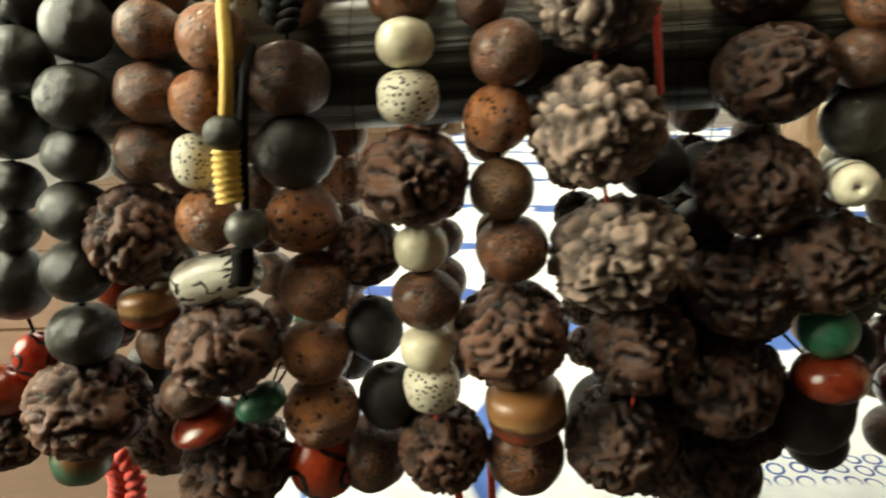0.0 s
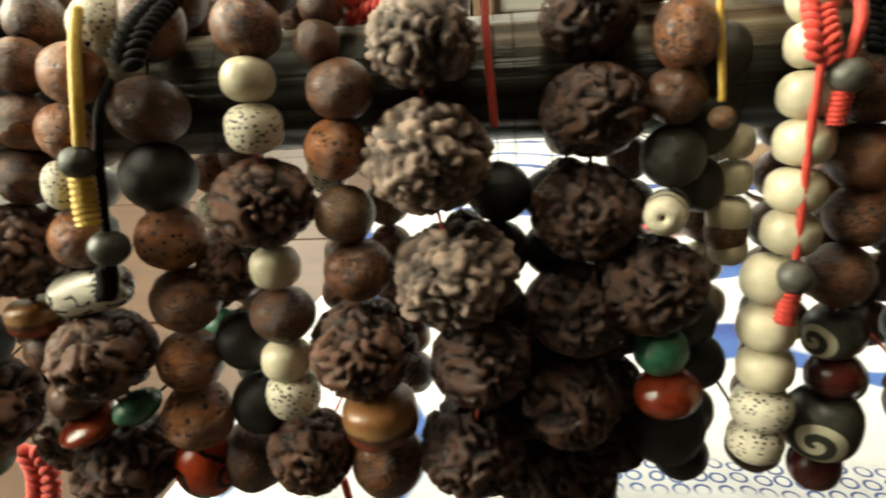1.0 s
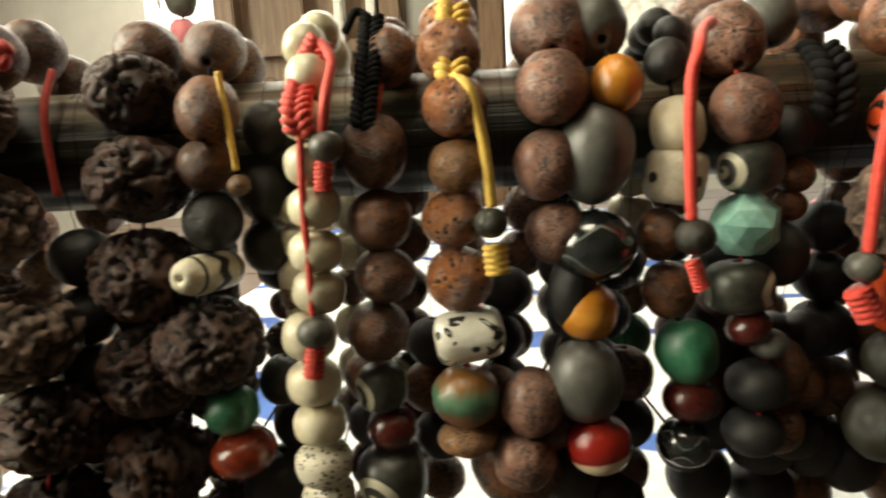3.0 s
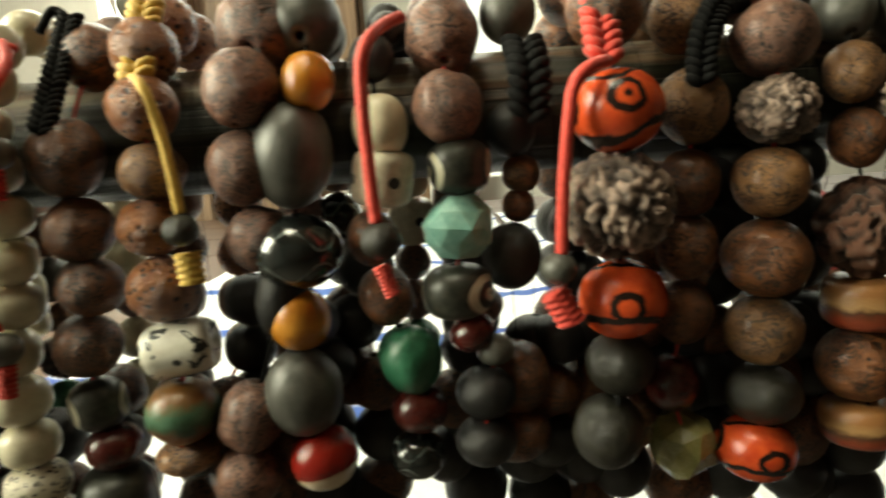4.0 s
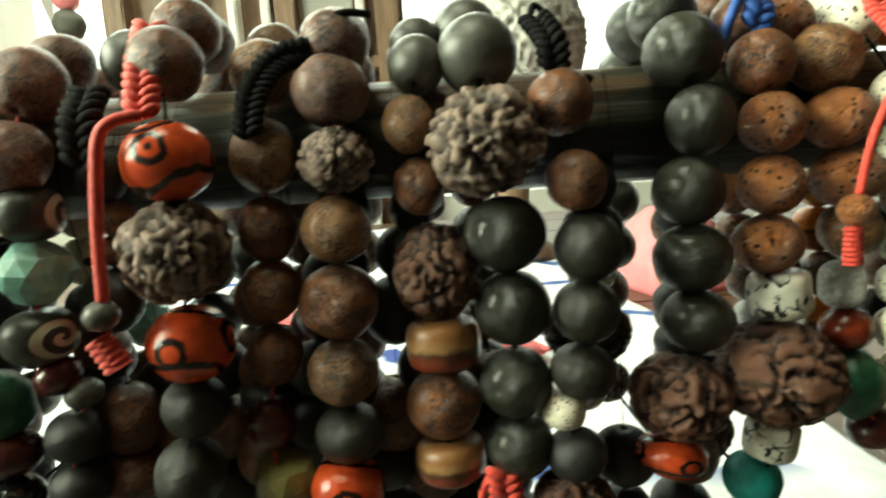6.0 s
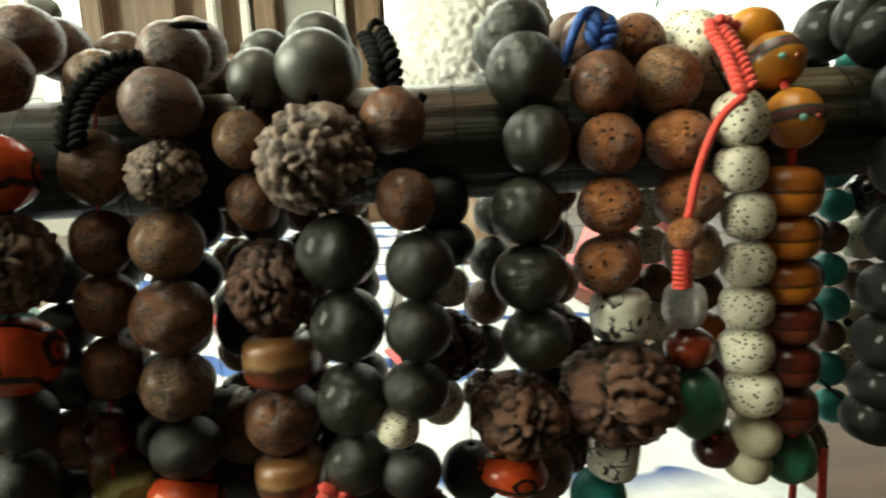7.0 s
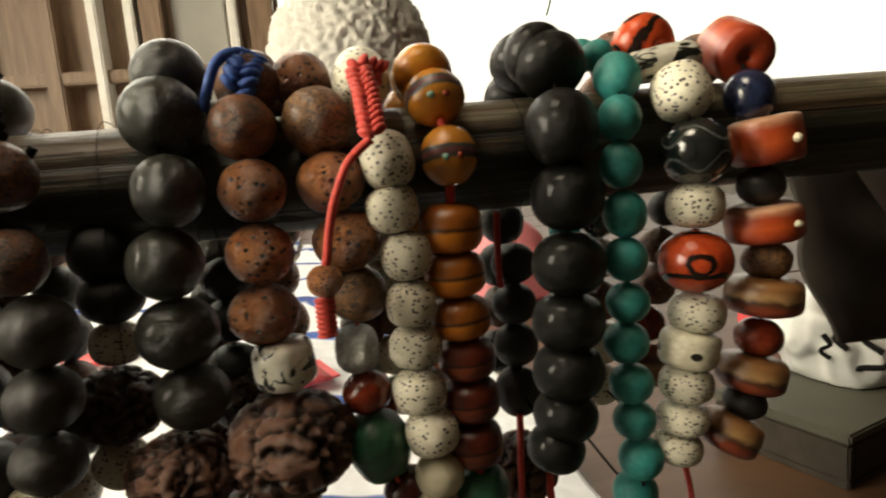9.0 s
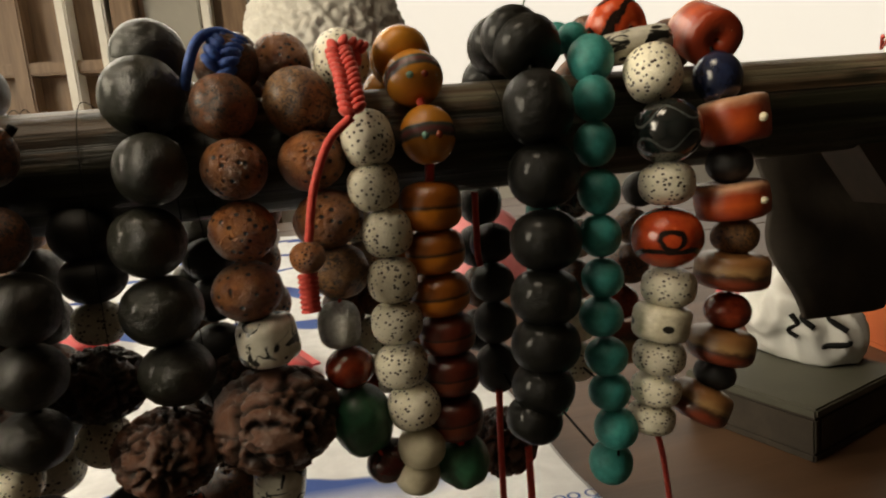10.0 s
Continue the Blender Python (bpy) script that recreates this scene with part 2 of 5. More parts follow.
MAT = {
    "G": plain_bead("dark_green_wood", (0.008, 0.009, 0.005), (0.029, 0.030, 0.020), 0.33, 0.35, 3, 0.22, True),
    # also stands in for brown beads in deep shade, strand at x 371
    "g": plain_bead("dark_olive_and_shaded_bead", (0.008, 0.007, 0.005), (0.022, 0.020, 0.013), 0.4, 0.3, 3, 0.1, True),
    "B": plain_bead("black_lacquer", (0.003, 0.003, 0.0025), (0.008, 0.008, 0.006), 0.38, 0.28, 3, 0.2, True),
    "Q": line_agate("polished_black_agate"),
    "b": plain_bead("black_wood", (0.007, 0.007, 0.007), (0.018, 0.017, 0.016), 0.45, 0.2),
    "H": plain_bead("grey_olive_stone", (0.055, 0.054, 0.046), (0.10, 0.098, 0.085), 0.38, 0.1),
    "w": seed_wood("brown_seed", (0.072, 0.023, 0.008), (0.26, 0.092, 0.030), (0.010, 0.006, 0.004), 0.40),
    "y": seed_wood("tan_seed", (0.13, 0.055, 0.020), (0.33, 0.16, 0.060), (0.025, 0.012, 0.006), 0.42),
    "W": speckled_bead("speckled_seed", (0.20, 0.055, 0.018), (0.52, 0.205, 0.072), (0.012, 0.006, 0.004), 0.27, 3.7, 0.36, 0.6),
    "r": plain_bead("dark_red_stone", (0.045, 0.006, 0.005), (0.09, 0.014, 0.010), 0.25, 0.08, 3, 0.4),
    "C": plain_bead("carnelian", (0.13, 0.014, 0.007), (0.29, 0.042, 0.015), 0.2, 0.08, 2, 0.35),
    "E": eye_bead("red_eye_agate", (0.46, 0.035, 0.018), (0.30, 0.016, 0.010), (0.02, 0.006, 0.005)),
    "O": eye_bead("orange_eye_agate", (0.55, 0.075, 0.022), (0.40, 0.04, 0.014), (0.014, 0.007, 0.005)),
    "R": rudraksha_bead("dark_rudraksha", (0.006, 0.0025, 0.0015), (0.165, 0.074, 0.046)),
    # darker copy of dark_rudraksha: black seeds, and seeds with shade painted in
    "q": rudraksha_bead("black_and_shaded_rudraksha", (0.003, 0.0015, 0.001), (0.075, 0.032, 0.019)),
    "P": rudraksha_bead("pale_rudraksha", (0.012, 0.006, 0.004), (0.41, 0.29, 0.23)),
    "I": plain_bead("ivory_seed", (0.60, 0.54, 0.38), (0.76, 0.70, 0.52), 0.35, 0.06, 2, 0.2),
    "S": speckled_bead("spotted_ivory_seed", (0.70, 0.65, 0.50), (0.84, 0.79, 0.64), (0.035, 0.022, 0.012), 0.31, 5.2, 0.36, 0.3),
    "T": plain_bead("turquoise_stone", (0.012, 0.19, 0.175), (0.035, 0.30, 0.27), 0.48, 0.15),
    "t": plain_bead("pale_turquoise", (0.20, 0.48, 0.40), (0.38, 0.66, 0.56), 0.35, 0.1),
    "J": plain_bead("green_jade", (0.015, 0.085, 0.045), (0.04, 0.19, 0.10), 0.35, 0.15, 2.5, 0.3),
    "M": banded_bead("green_and_orange_stone", ((0.25, (0.17, 0.07, 0.03)), (0.42, (0.05, 0.11, 0.06)), (0.6, (0.09, 0.20, 0.12)), (0.8, (0.22, 0.10, 0.03))), 3, 0.35, 1.6),
    "L": plain_bead("yellow_green_stone", (0.16, 0.15, 0.05), (0.30, 0.27, 0.11), 0.25, 0.1, 2, 0.4),
    "A": banded_bead("amber_resin", ((0.3, (0.42, 0.16, 0.022)), (0.5, (0.56, 0.24, 0.04)), (0.7, (0.44, 0.16, 0.022))), 2, 0.22),
    "X": banded_bead("inlaid_amber", ((0.36, (0.52, 0.20, 0.03)), (0.40, (0.05, 0.06, 0.05)), (0.50, (0.16, 0.05, 0.05)), (0.58, (0.05, 0.08, 0.07)), (0.62, (0.52, 0.20, 0.03))), 2, 0.22, 0.2),
    "a": banded_bead("dark_banded_amber", ((0.3, (0.55, 0.16, 0.016)), (0.44, (0.62, 0.20, 0.02)), (0.5, (0.02, 0.01, 0.006)), (0.57, (0.30, 0.085, 0.012))), 2, 0.3, 0.25),
    "Y": banded_bead("striped_horn", ((0.25, (0.20, 0.035, 0.015)), (0.42, (0.06, 0.025, 0.012)), (0.55, (0.34, 0.19, 0.08)), (0.75, (0.25, 0.11, 0.04))), 3, 0.32),
    "D": banded_bead("orange_coral_disc", ((0.15, (0.30, 0.035, 0.012)), (0.45, (0.55, 0.085, 0.02)), (0.7, (0.40, 0.05, 0.014)), (0.97, (0.55, 0.30, 0.18))), 3, 0.35, 0.8),
    "N": plain_bead("dark_blue_stone", (0.006, 0.009, 0.025), (0.016, 0.024, 0.06), 0.2, 0.05, 3, 0.5),
    "K": painted_bone("painted_bone"),
    "U": dotted_bone("dotted_bone"),
    "k": dotted_bone("banded_bone", True),
    "m": seed_wood("wrinkled_mauve_seed", (0.115, 0.045, 0.028), (0.31, 0.145, 0.092), (0.022, 0.011, 0.008), 0.5),
    "c": banded_bead("dark_red_resin", ((0.3, (0.13, 0.022, 0.010)), (0.46, (0.17, 0.035, 0.012)), (0.5, (0.012, 0.006, 0.004)), (0.56, (0.10, 0.016, 0.008))), 2, 0.28, 0.25),
    "e": banded_bead("red_and_cream_stone", ((0.33, (0.70, 0.56, 0.38)), (0.37, (0.62, 0.44, 0.28)), (0.40, (0.20, 0.010, 0.008)), (0.9, (0.30, 0.018, 0.012))), 2, 0.16, 0.25),
    "V": carved_bead("carved_black_and_cream"),
    "Z": plain_bead("tibetan_silver", (0.42, 0.42, 0.40), (0.75, 0.75, 0.72), 0.4, 0.9, 5),
}
MAT["B"].node_tree.nodes["Principled BSDF"].inputs["Specular IOR Level"].default_value = 0.16
MAT["Z"].node_tree.nodes["Principled BSDF"].inputs["Metallic"].default_value = 0.9
RED_CORD = cord_material("red_cord", (0.55, 0.03, 0.02), (0.75, 0.06, 0.04))
YELLOW_CORD = cord_material("yellow_cord", (0.60, 0.36, 0.05), (0.78, 0.52, 0.10))
BLACK_CORD = cord_material("black_cord", (0.004, 0.004, 0.004), (0.012, 0.012, 0.012))
BLUE_CORD = cord_material("blue_cord", (0.01, 0.05, 0.25), (0.03, 0.12, 0.45))


def rail_wood():
    m = material("weathered_rail_wood", 0.5)
    n = Nodes(m)
    v = n.coords(False)
    def along(x, r):
        mp = n.t.nodes.new("ShaderNodeMapping")
        n.put(mp, "Vector", v)
        n.put(mp, "Scale", (x, r, r))
        return mp.outputs[0]
    grain = n.noise(along(7.0, 420.0), 1.0, 6, 0.65, 0.5)
    streak = n.noise(along(3.0, 130.0), 1.0, 4, 0.6, 0.4)
    patch = n.noise(along(18.0, 60.0), 1.0, 5, 0.65)
    bare = n.ramp(grain, (0.34, (0.07, 0.055, 0.034)), (0.52, (0.19, 0.165, 0.11)), (0.70, (0.34, 0.31, 0.23)))
    brown = n.ramp(grain, (0.36, (0.03, 0.018, 0.009)), (0.68, (0.17, 0.092, 0.048)))
    paint = n.ramp(grain, (0.35, (0.009, 0.010, 0.006)), (0.7, (0.034, 0.034, 0.020)))
    c = n.mix(n.step(streak, 0.50, 0.06), bare, brown)
    # dark green-black paint, scuffed through in long streaks; fading it upward paints in the lit top
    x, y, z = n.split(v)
    worn_lit = n.math("MULTIPLY_ADD", n.math("SUBTRACT", z, 1.0), 16.0, patch)
    c = n.mix(n.step(worn_lit, 0.64, 0.05), c, paint)
    crack = n.step(n.noise(along(2.0, 330.0), 1.0, 2, 0.5, 0.3), 0.34, 0.02)
    n.color(n.mix(crack, c, (0.008, 0.006, 0.004)))
    n.rough(n.math("MULTIPLY_ADD", patch, 0.5, 0.15))
    h = n.math("SUBTRACT", n.math("ADD", grain, n.math("MULTIPLY", streak, 0.6)), n.math("MULTIPLY", crack, 0.7))
    n.bump(h, 0.7, 0.001)
    return m


def surface(name, dark, light, scale, rough, grain=(1.0, 1.0, 1.0), bump=0.2, dist=0.002):
    m = material(name, rough)
    n = Nodes(m)
    mp = n.t.nodes.new("ShaderNodeMapping")
    n.put(mp, "Vector", n.coords(False))
    n.put(mp, "Scale", grain)
    f = n.noise(mp.outputs[0], scale, 6, 0.6, 0.3)
    big = n.noise(mp.outputs[0], scale * 0.12, 3)
    c = n.ramp(f, (0.3, dark), (0.7, light))
    n.color(n.mix(n.math("MULTIPLY", big, 0.35), c, dark))
    n.bump(f, bump, dist)
    return m


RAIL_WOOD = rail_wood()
PLASTER = surface("white_plaster", (0.62, 0.60, 0.55), (0.76, 0.74, 0.69), 8, 0.8)
PANEL_WOOD = surface("brown_panel_wood", (0.13, 0.075, 0.042), (0.27, 0.17, 0.10), 10, 0.5, (9, 9, 0.8))
DARK_BOARDS = surface("dark_stained_boards", (0.03, 0.02, 0.012), (0.08, 0.05, 0.03), 10, 0.6, (9, 9, 0.8))
WHITE_PAINT = surface("white_painted_wood", (0.66, 0.63, 0.57), (0.82, 0.80, 0.75), 20, 0.45)
TABLE_WOOD = surface("tan_table_wood", (0.068, 0.034, 0.018), (0.12, 0.062, 0.034), 6, 0.45, (1, 8, 8))
FLOOR_STONE = surface("grey_floor", (0.07, 0.06, 0.05), (0.13, 0.115, 0.10), 5, 0.6)
DARK_CLOTH = surface("dark_brown_cloth", (0.018, 0.013, 0.009), (0.05, 0.037, 0.026), 60, 0.85)
BALL_STONE = surface("pale_coral_stone", (0.42, 0.40, 0.36), (0.66, 0.64, 0.59), 40, 0.8, (1, 1, 1), 0.5, 0.004)


def patterned_cloth():
    m = material("white_and_blue_cloth", 0.8)
    n = Nodes(m)
    v = n.coords(False)
    x, y, z = n.split(v)
    bend = n.noise(v, 9, 2, 0.5, 0.8)
    flat = n.t.nodes.new("ShaderNodeMapping")
    n.put(flat, "Vector", v)
    n.put(flat, "Scale", (1.0, 1.0, 0.0))
    ring = n.voronoi(flat.outputs[0], 135, "F1", 0.2)
    rings = n.step(n.math("ABSOLUTE", n.math("SUBTRACT", ring, 0.36)), 0.065, 0.025)
    hem = n.step(n.math("ABSOLUTE", n.math("SUBTRACT", y, 0.076)), 0.009, 0.002)
    rings = n.math("MULTIPLY", rings, hem)
    # broad painted leaves near the hem, long stripes farther in
    leaf = n.step(n.math("ADD", n.math("ABSOLUTE", n.math("SUBTRACT", y, 0.092)), n.math("MULTIPLY", n.math("ABSOLUTE", n.math("SINE", n.math("MULTIPLY", x, 50.0))), 0.05)), 0.036, 0.004)
    leaf = n.math("MULTIPLY", leaf, n.step(x, 0.125, 0.004))
    rings = n.math("MULTIPLY", rings, n.math("SUBTRACT", 1.0, n.step(x, 0.125, 0.004)))
    swing = n.math("SINE", n.math("ADD", n.math("MULTIPLY", y, 44.0), n.math("ADD", n.math("MULTIPLY", x, 14.0), n.math("MULTIPLY", bend, 6.0))))
    stripe = n.math("MULTIPLY", n.step(n.math("MULTIPLY", swing, -1.0), -0.86, 0.05), n.math("SUBTRACT", 1.0, n.step(y, 0.115, 0.01)))
    marks = n.math("MAXIMUM", n.math("MAXIMUM", rings, leaf), stripe)
    white = n.ramp(n.noise(v, 90, 3), (0.3, (0.66, 0.68, 0.71)), (0.7, (0.79, 0.81, 0.84)))
    n.color(n.mix(marks, white, n.ramp(bend, (0.3, (0.02, 0.05, 0.24)), (0.7, (0.06, 0.16, 0.48)))))
    n.bump(n.noise(v, 600, 2), 0.3, 0.0005)
    return m


CLOTH = patterned_cloth()


# ---- mesh helpers ----
def mesh_of(name, bm, mat, smooth=True):
    me = bpy.data.meshes.new(name)
    bmesh.ops.recalc_face_normals(bm, faces=bm.faces)
    bm.to_mesh(me)
    bm.free()
    me.materials.append(mat)
    if smooth:
        me.polygons.foreach_set("use_smooth", [True] * len(me.polygons))
    return me


def part(name, bm, mat, parent, label="", smooth=True):
    ob = new(name, mesh_of(name, bm, mat, smooth))
    ob.parent = parent
    return tagged(ob, label)


def box(bm, lo, hi, bevel=0.0):
    r = bmesh.ops.create_cube(bm, size=1.0)
    bmesh.ops.scale(bm, vec=[b - a for a, b in zip(lo, hi)], verts=r["verts"])
    bmesh.ops.translate(bm, vec=[(a + b) / 2 for a, b in zip(lo, hi)], verts=r["verts"])
    if bevel:
        edges = {e for v in r["verts"] for e in v.link_edges}
        bmesh.ops.bevel(bm, geom=list(edges), offset=bevel, segments=2, affect="EDGES")
    return bm


def lathe(profile, around=26):
    bm = bmesh.new()
    rings = [[bm.verts.new((r * math.cos(a), r * math.sin(a), z)) for a in (2 * math.pi * k / around for k in range(around))] for r, z in profile]
    for a, b in zip(rings, rings[1:] + rings[:1]):
        for k in range(around):
            bm.faces.new((a[k], a[(k + 1) % around], b[(k + 1) % around], b[k]))
    return bm


def bead_profile(power, hole=0.13, steps=14):
    """Outline of a drilled bead: a rounded outside and the bore through it."""
    out = []
    for k in range(steps + 1):
        a = math.pi * (k / steps - 0.5) * 0.93
        c, s = math.cos(a), math.sin(a)
        out.append((max(hole, abs(c) ** (2 / power)), math.copysign(abs(s) ** (2 / power), s)))
    return out + [(hole * 0.8, out[-1][1] - 0.06), (hole * 0.8, out[0][1] + 0.06)]


def dented(bm, amount, scale, seed):
    for v in bm.verts:
        k = noise.noise(v.co * scale + Vector((seed * 7.1, 0, 0)))
        v.co *= 1 + amount * k
    return bm


def furrowed(seed, deep, cells):
    """A rudraksha seed: knuckled nodules parted by winding cracks, and five long clefts."""
    bm = bmesh.new()
    bmesh.ops.create_icosphere(bm, subdivisions=5, radius=1.0)
    off = Vector((seed * 13.7, seed * 3.1, -seed * 5.3))
    for v in bm.verts:
        p = v.co.copy()
        w = p + 0.30 * noise.noise_vector(p * 1.9 + off) + 0.07 * noise.noise_vector(p * 6.0 + off)
        w.z *= 0.66
        if cells > 3.6:
            d = noise.voronoi(w * cells + off)[0]
            fold = min(1.0, ((d[1] - d[0]) + 0.35 * max(0.0, noise.noise(w * 2.3 - off))) / 0.42) ** 0.7
        else:
            crack = min(abs(noise.noise(w * cells * 0.9 + off)), 1.3 * abs(noise.noise(w * cells * 0.75 - off)))
            fold = min(1.0, crack / 0.15) ** 0.65
        ang = math.atan2(p.y, p.x) + 0.22 * noise.noise(p * 1.8 + off)
        cleft = abs(math.sin(2.5 * ang + seed))
        rim = max(0.0, 1 - abs(cleft - 0.22) * 9) * (1 - abs(p.z) ** 4)
        groove = max(0.0, 1 - cleft * 8) * (1 - abs(p.z) ** 4)
        swell = 0.045 * noise.noise(p * 2.4 + off) + 0.028 * noise.noise(p * 8 + off)
        v.co = p * (1.0 - deep * (1 - fold) - 0.16 * groove + 0.03 * rim + swell)
        v.co.z *= 0.96
    return bm


POWER = {"c": 3.0, "U": 4.2, "k": 3.6, "I": 2.5, "S": 2.6, "K": 4.2, "Y": 3.8, "D": 7.0, "a": 3.0, "V": 2.6, "Z": 2.8, "B": 2.25, "A": 2.3}
DENT = {"U": 0.04, "k": 0.03, "m": 0.07, "w": 0.05, "y": 0.05, "W": 0.035, "G": 0.02, "J": 0.10, "T": 0.012, "M": 0.05, "L": 0.12, "K": 0.05, "H": 0.02, "Y": 0.03, "D": 0.05, "t": 0.12}
NAME = {"q": "rudraksha_bead", "c": "resin_bead", "U": "bone_bead", "k": "bone_bead", "m": "seed_bead", "e": "red_bead", "G": "wooden_bead", "g": "stone_bead", "B": "black_bead", "Q": "agate_bead", "b": "black_bead", "H": "olive_stone_bead", "w": "wooden_bead", "y": "wooden_bead", "W": "seed_bead", "r": "red_bead",
        "C": "red_bead", "E": "agate_bead", "O": "agate_bead", "R": "rudraksha_bead", "P": "rudraksha_bead", "I": "ivory_bead", "S": "spotted_bead", "T": "turquoise_bead", "t": "turquoise_bead",
        "J": "jade_bead", "M": "stone_bead", "L": "stone_bead", "A": "amber_bead", "a": "amber_bead", "X": "amber_bead", "Y": "striped_bead", "D": "disc_bead", "N": "blue_bead", "K": "bone_bead", "V": "carved_bead", "Z": "silver_bead"}
VARIANTS = {}


def bead_mesh(kind, seed):
    if (kind, seed) not in VARIANTS:
        if kind in "RPq":
            bm = furrowed(seed + (5 if kind == "P" else 0), 0.20 if kind == "P" else 0.22, ((3.1, 2.6, 3.4, 2.9, 2.7) if kind != "P" else (3.9, 3.5, 4.2, 3.7, 4.0))[seed])
        elif kind in "tL":
            bm = bmesh.new()
            bmesh.ops.create_icosphere(bm, subdivisions=2, radius=1.0)
            dented(bm, 0.22, 1.6, seed)
        else:
            bm = dented(lathe(bead_profile(POWER.get(kind, 2.05))), DENT.get(kind, 0.012), 1.7, seed + 1)
        VARIANTS[kind, seed] = mesh_of(NAME[kind], bm, MAT[kind], kind not in "tL")
    return VARIANTS[kind, seed]


def swept(bm, points, radius, sides=8, waves=0.0, pitch=1.0, flat=1.0):
    """A round cord along points; waves and pitch give the knuckles of a braid."""
    pts = [Vector(p) for p in points]
    fine = []
    for k in range(len(pts) - 1):
        p0, p1, p2, p3 = pts[max(k - 1, 0)], pts[k], pts[k + 1], pts[min(k + 2, len(pts) - 1)]
        count = max(4, int((p2 - p1).length / (radius * (0.07 if waves > 0.035 else 1.0))))
        for s in (j / count for j in range(count)):
            fine.append(0.5 * (2 * p1 + (p2 - p0) * s + (2 * p0 - 5 * p1 + 4 * p2 - p3) * s * s + (3 * p1 - p0 - 3 * p2 + p3) * s**3))
    fine.append(pts[-1])
    rings, run = [], 0.0
    for k, p in enumerate(fine):
        d = (fine[min(k + 1, len(fine) - 1)] - fine[max(k - 1, 0)]).normalized()
        side = d.cross(Vector((0, 1, 0)))
        side = side.normalized() if side.length > 0.05 else Vector((1, 0, 0))
        up = side.cross(d)
        run += (p - fine[k - 1]).length if k else 0.0
        ring = []
        for j in range(sides):
            a = 2 * math.pi * j / sides
            bulge = 1 + waves * math.cos(2 * math.pi * run / pitch + (math.pi if math.cos(a) < 0 else 0))
            ring.append(bm.verts.new(p + radius * bulge * (math.cos(a) * side + flat * math.sin(a) * up)))
        rings.append(ring)
    for a, b in zip(rings, rings[1:]):
        for j in range(sides):
            bm.faces.new((a[j], a[(j + 1) % sides], b[(j + 1) % sides], b[j]))
    bm.faces.new(rings[0])
    bm.faces.new(rings[-1])
    return bm


def stitched(bm, points, r):
    """A flat plaited cord: two rows of slanting stitches that meet along the middle."""
    pts = [Vector(p) for p in points]
    line = []
    for k in range(len(pts) - 1):
        p0, p1, p2, p3 = pts[max(k - 1, 0)], pts[k], pts[k + 1], pts[min(k + 2, len(pts) - 1)]
        for q in (j / 40 for j in range(40)):
            line.append(0.5 * (2 * p1 + (p2 - p0) * q + (2 * p0 - 5 * p1 + 4 * p2 - p3) * q * q + (3 * p1 - p0 - 3 * p2 + p3) * q**3))
    line.append(pts[-1])
    run, due, odd = 0.0, 0.0, 0
    for a, b in zip(line, line[1:]):
        run += (b - a).length
        if run < due:
            continue
        due += 0.27 * r
        d = (b - a).normalized()
        side = d.cross(Vector((0, 1, 0)))
        side = side.normalized() if side.length > 0.05 else Vector((1, 0, 0))
        up = side.cross(d)
        sign = 1 if odd % 2 else -1
        odd += 1
        length = (side * sign * 0.86 - d * 0.5).normalized()
        across = up.cross(length).normalized()
        turn = Matrix((length, across, up)).transposed().to_4x4()
        where = Matrix.Translation(a + side * sign * 0.46 * r) @ turn @ Matrix.Diagonal((0.66 * r, 0.33 * r, 0.48 * r, 1.0))
        bmesh.ops.create_icosphere(bm, subdivisions=2, radius=1.0, matrix=where)
    return bm


# ---- the room ----
def structure(name, lo, hi, mat, label, bevel=0.0):
    ob = new(name, mesh_of(name, box(bmesh.new(), lo, hi, bevel), mat, False))
    return tagged(ob, label, kind="structure")


structure("floor", (-1.1, -2.2, -0.1), (3.2, 1.7, 0.0), FLOOR_STONE, "grey stone shop floor")
# unseen ceiling and walls, kept dark so little light bounces onto the beads
structure("ceiling", (-1.1, -2.2, 2.6), (3.2, 1.7, 2.7), PANEL_WOOD, "unseen wooden ceiling, boarded dark to cut bounced light")
structure("wall_front", (-1.1, -2.3, 0), (3.2, -2.2, 2.6), DARK_BOARDS, "unseen wall behind the viewer, boarded dark to cut bounced light")
structure("wall_east", (3.2, -2.3, 0), (3.3, 1.7, 2.6), DARK_BOARDS, "unseen side wall, boarded dark to cut bounced light")
wall_w = new("wall_west")
tagged(wall_w, "pale plaster side wall with a wide shopfront opening", kind="structure")
for lo, hi in (((-1.1, -2.2, 0), (-1.0, 1.7, 1.05)), ((-1.1, -2.2, 2.0), (-1.0, 1.7, 2.6)), ((-1.1, -2.2, 1.05), (-1.0, -0.6, 2.0)), ((-1.1, 0.55, 1.05), (-1.0, 1.7, 2.0))):
    part("wall_piece", box(bmesh.new(), lo, hi), PLASTER, wall_w, smooth=False)
wall_n = new("wall_north")
tagged(wall_n, "pale plaster wall with wide bright window openings", kind="structure")
for lo, hi in (((-1.1, 1.6, 0), (3.2, 1.7, 0.9)), ((-1.1, 1.6, 2.3), (3.2, 1.7, 2.6)), ((-1.1, 1.6, 0.9), (-0.6, 1.7, 2.3)), ((2.7, 1.6, 0.9), (3.2, 1.7, 2.3))):
    part("wall_piece", box(bmesh.new(), lo, hi), PLASTER, wall_n, smooth=False)

# overcast daylight seen outside the windows
glow = bpy.data.materials.new("bright_overcast_sky")
glow.use_nodes = True
gn = Nodes(glow)
gn.color((0.8, 0.8, 0.8))
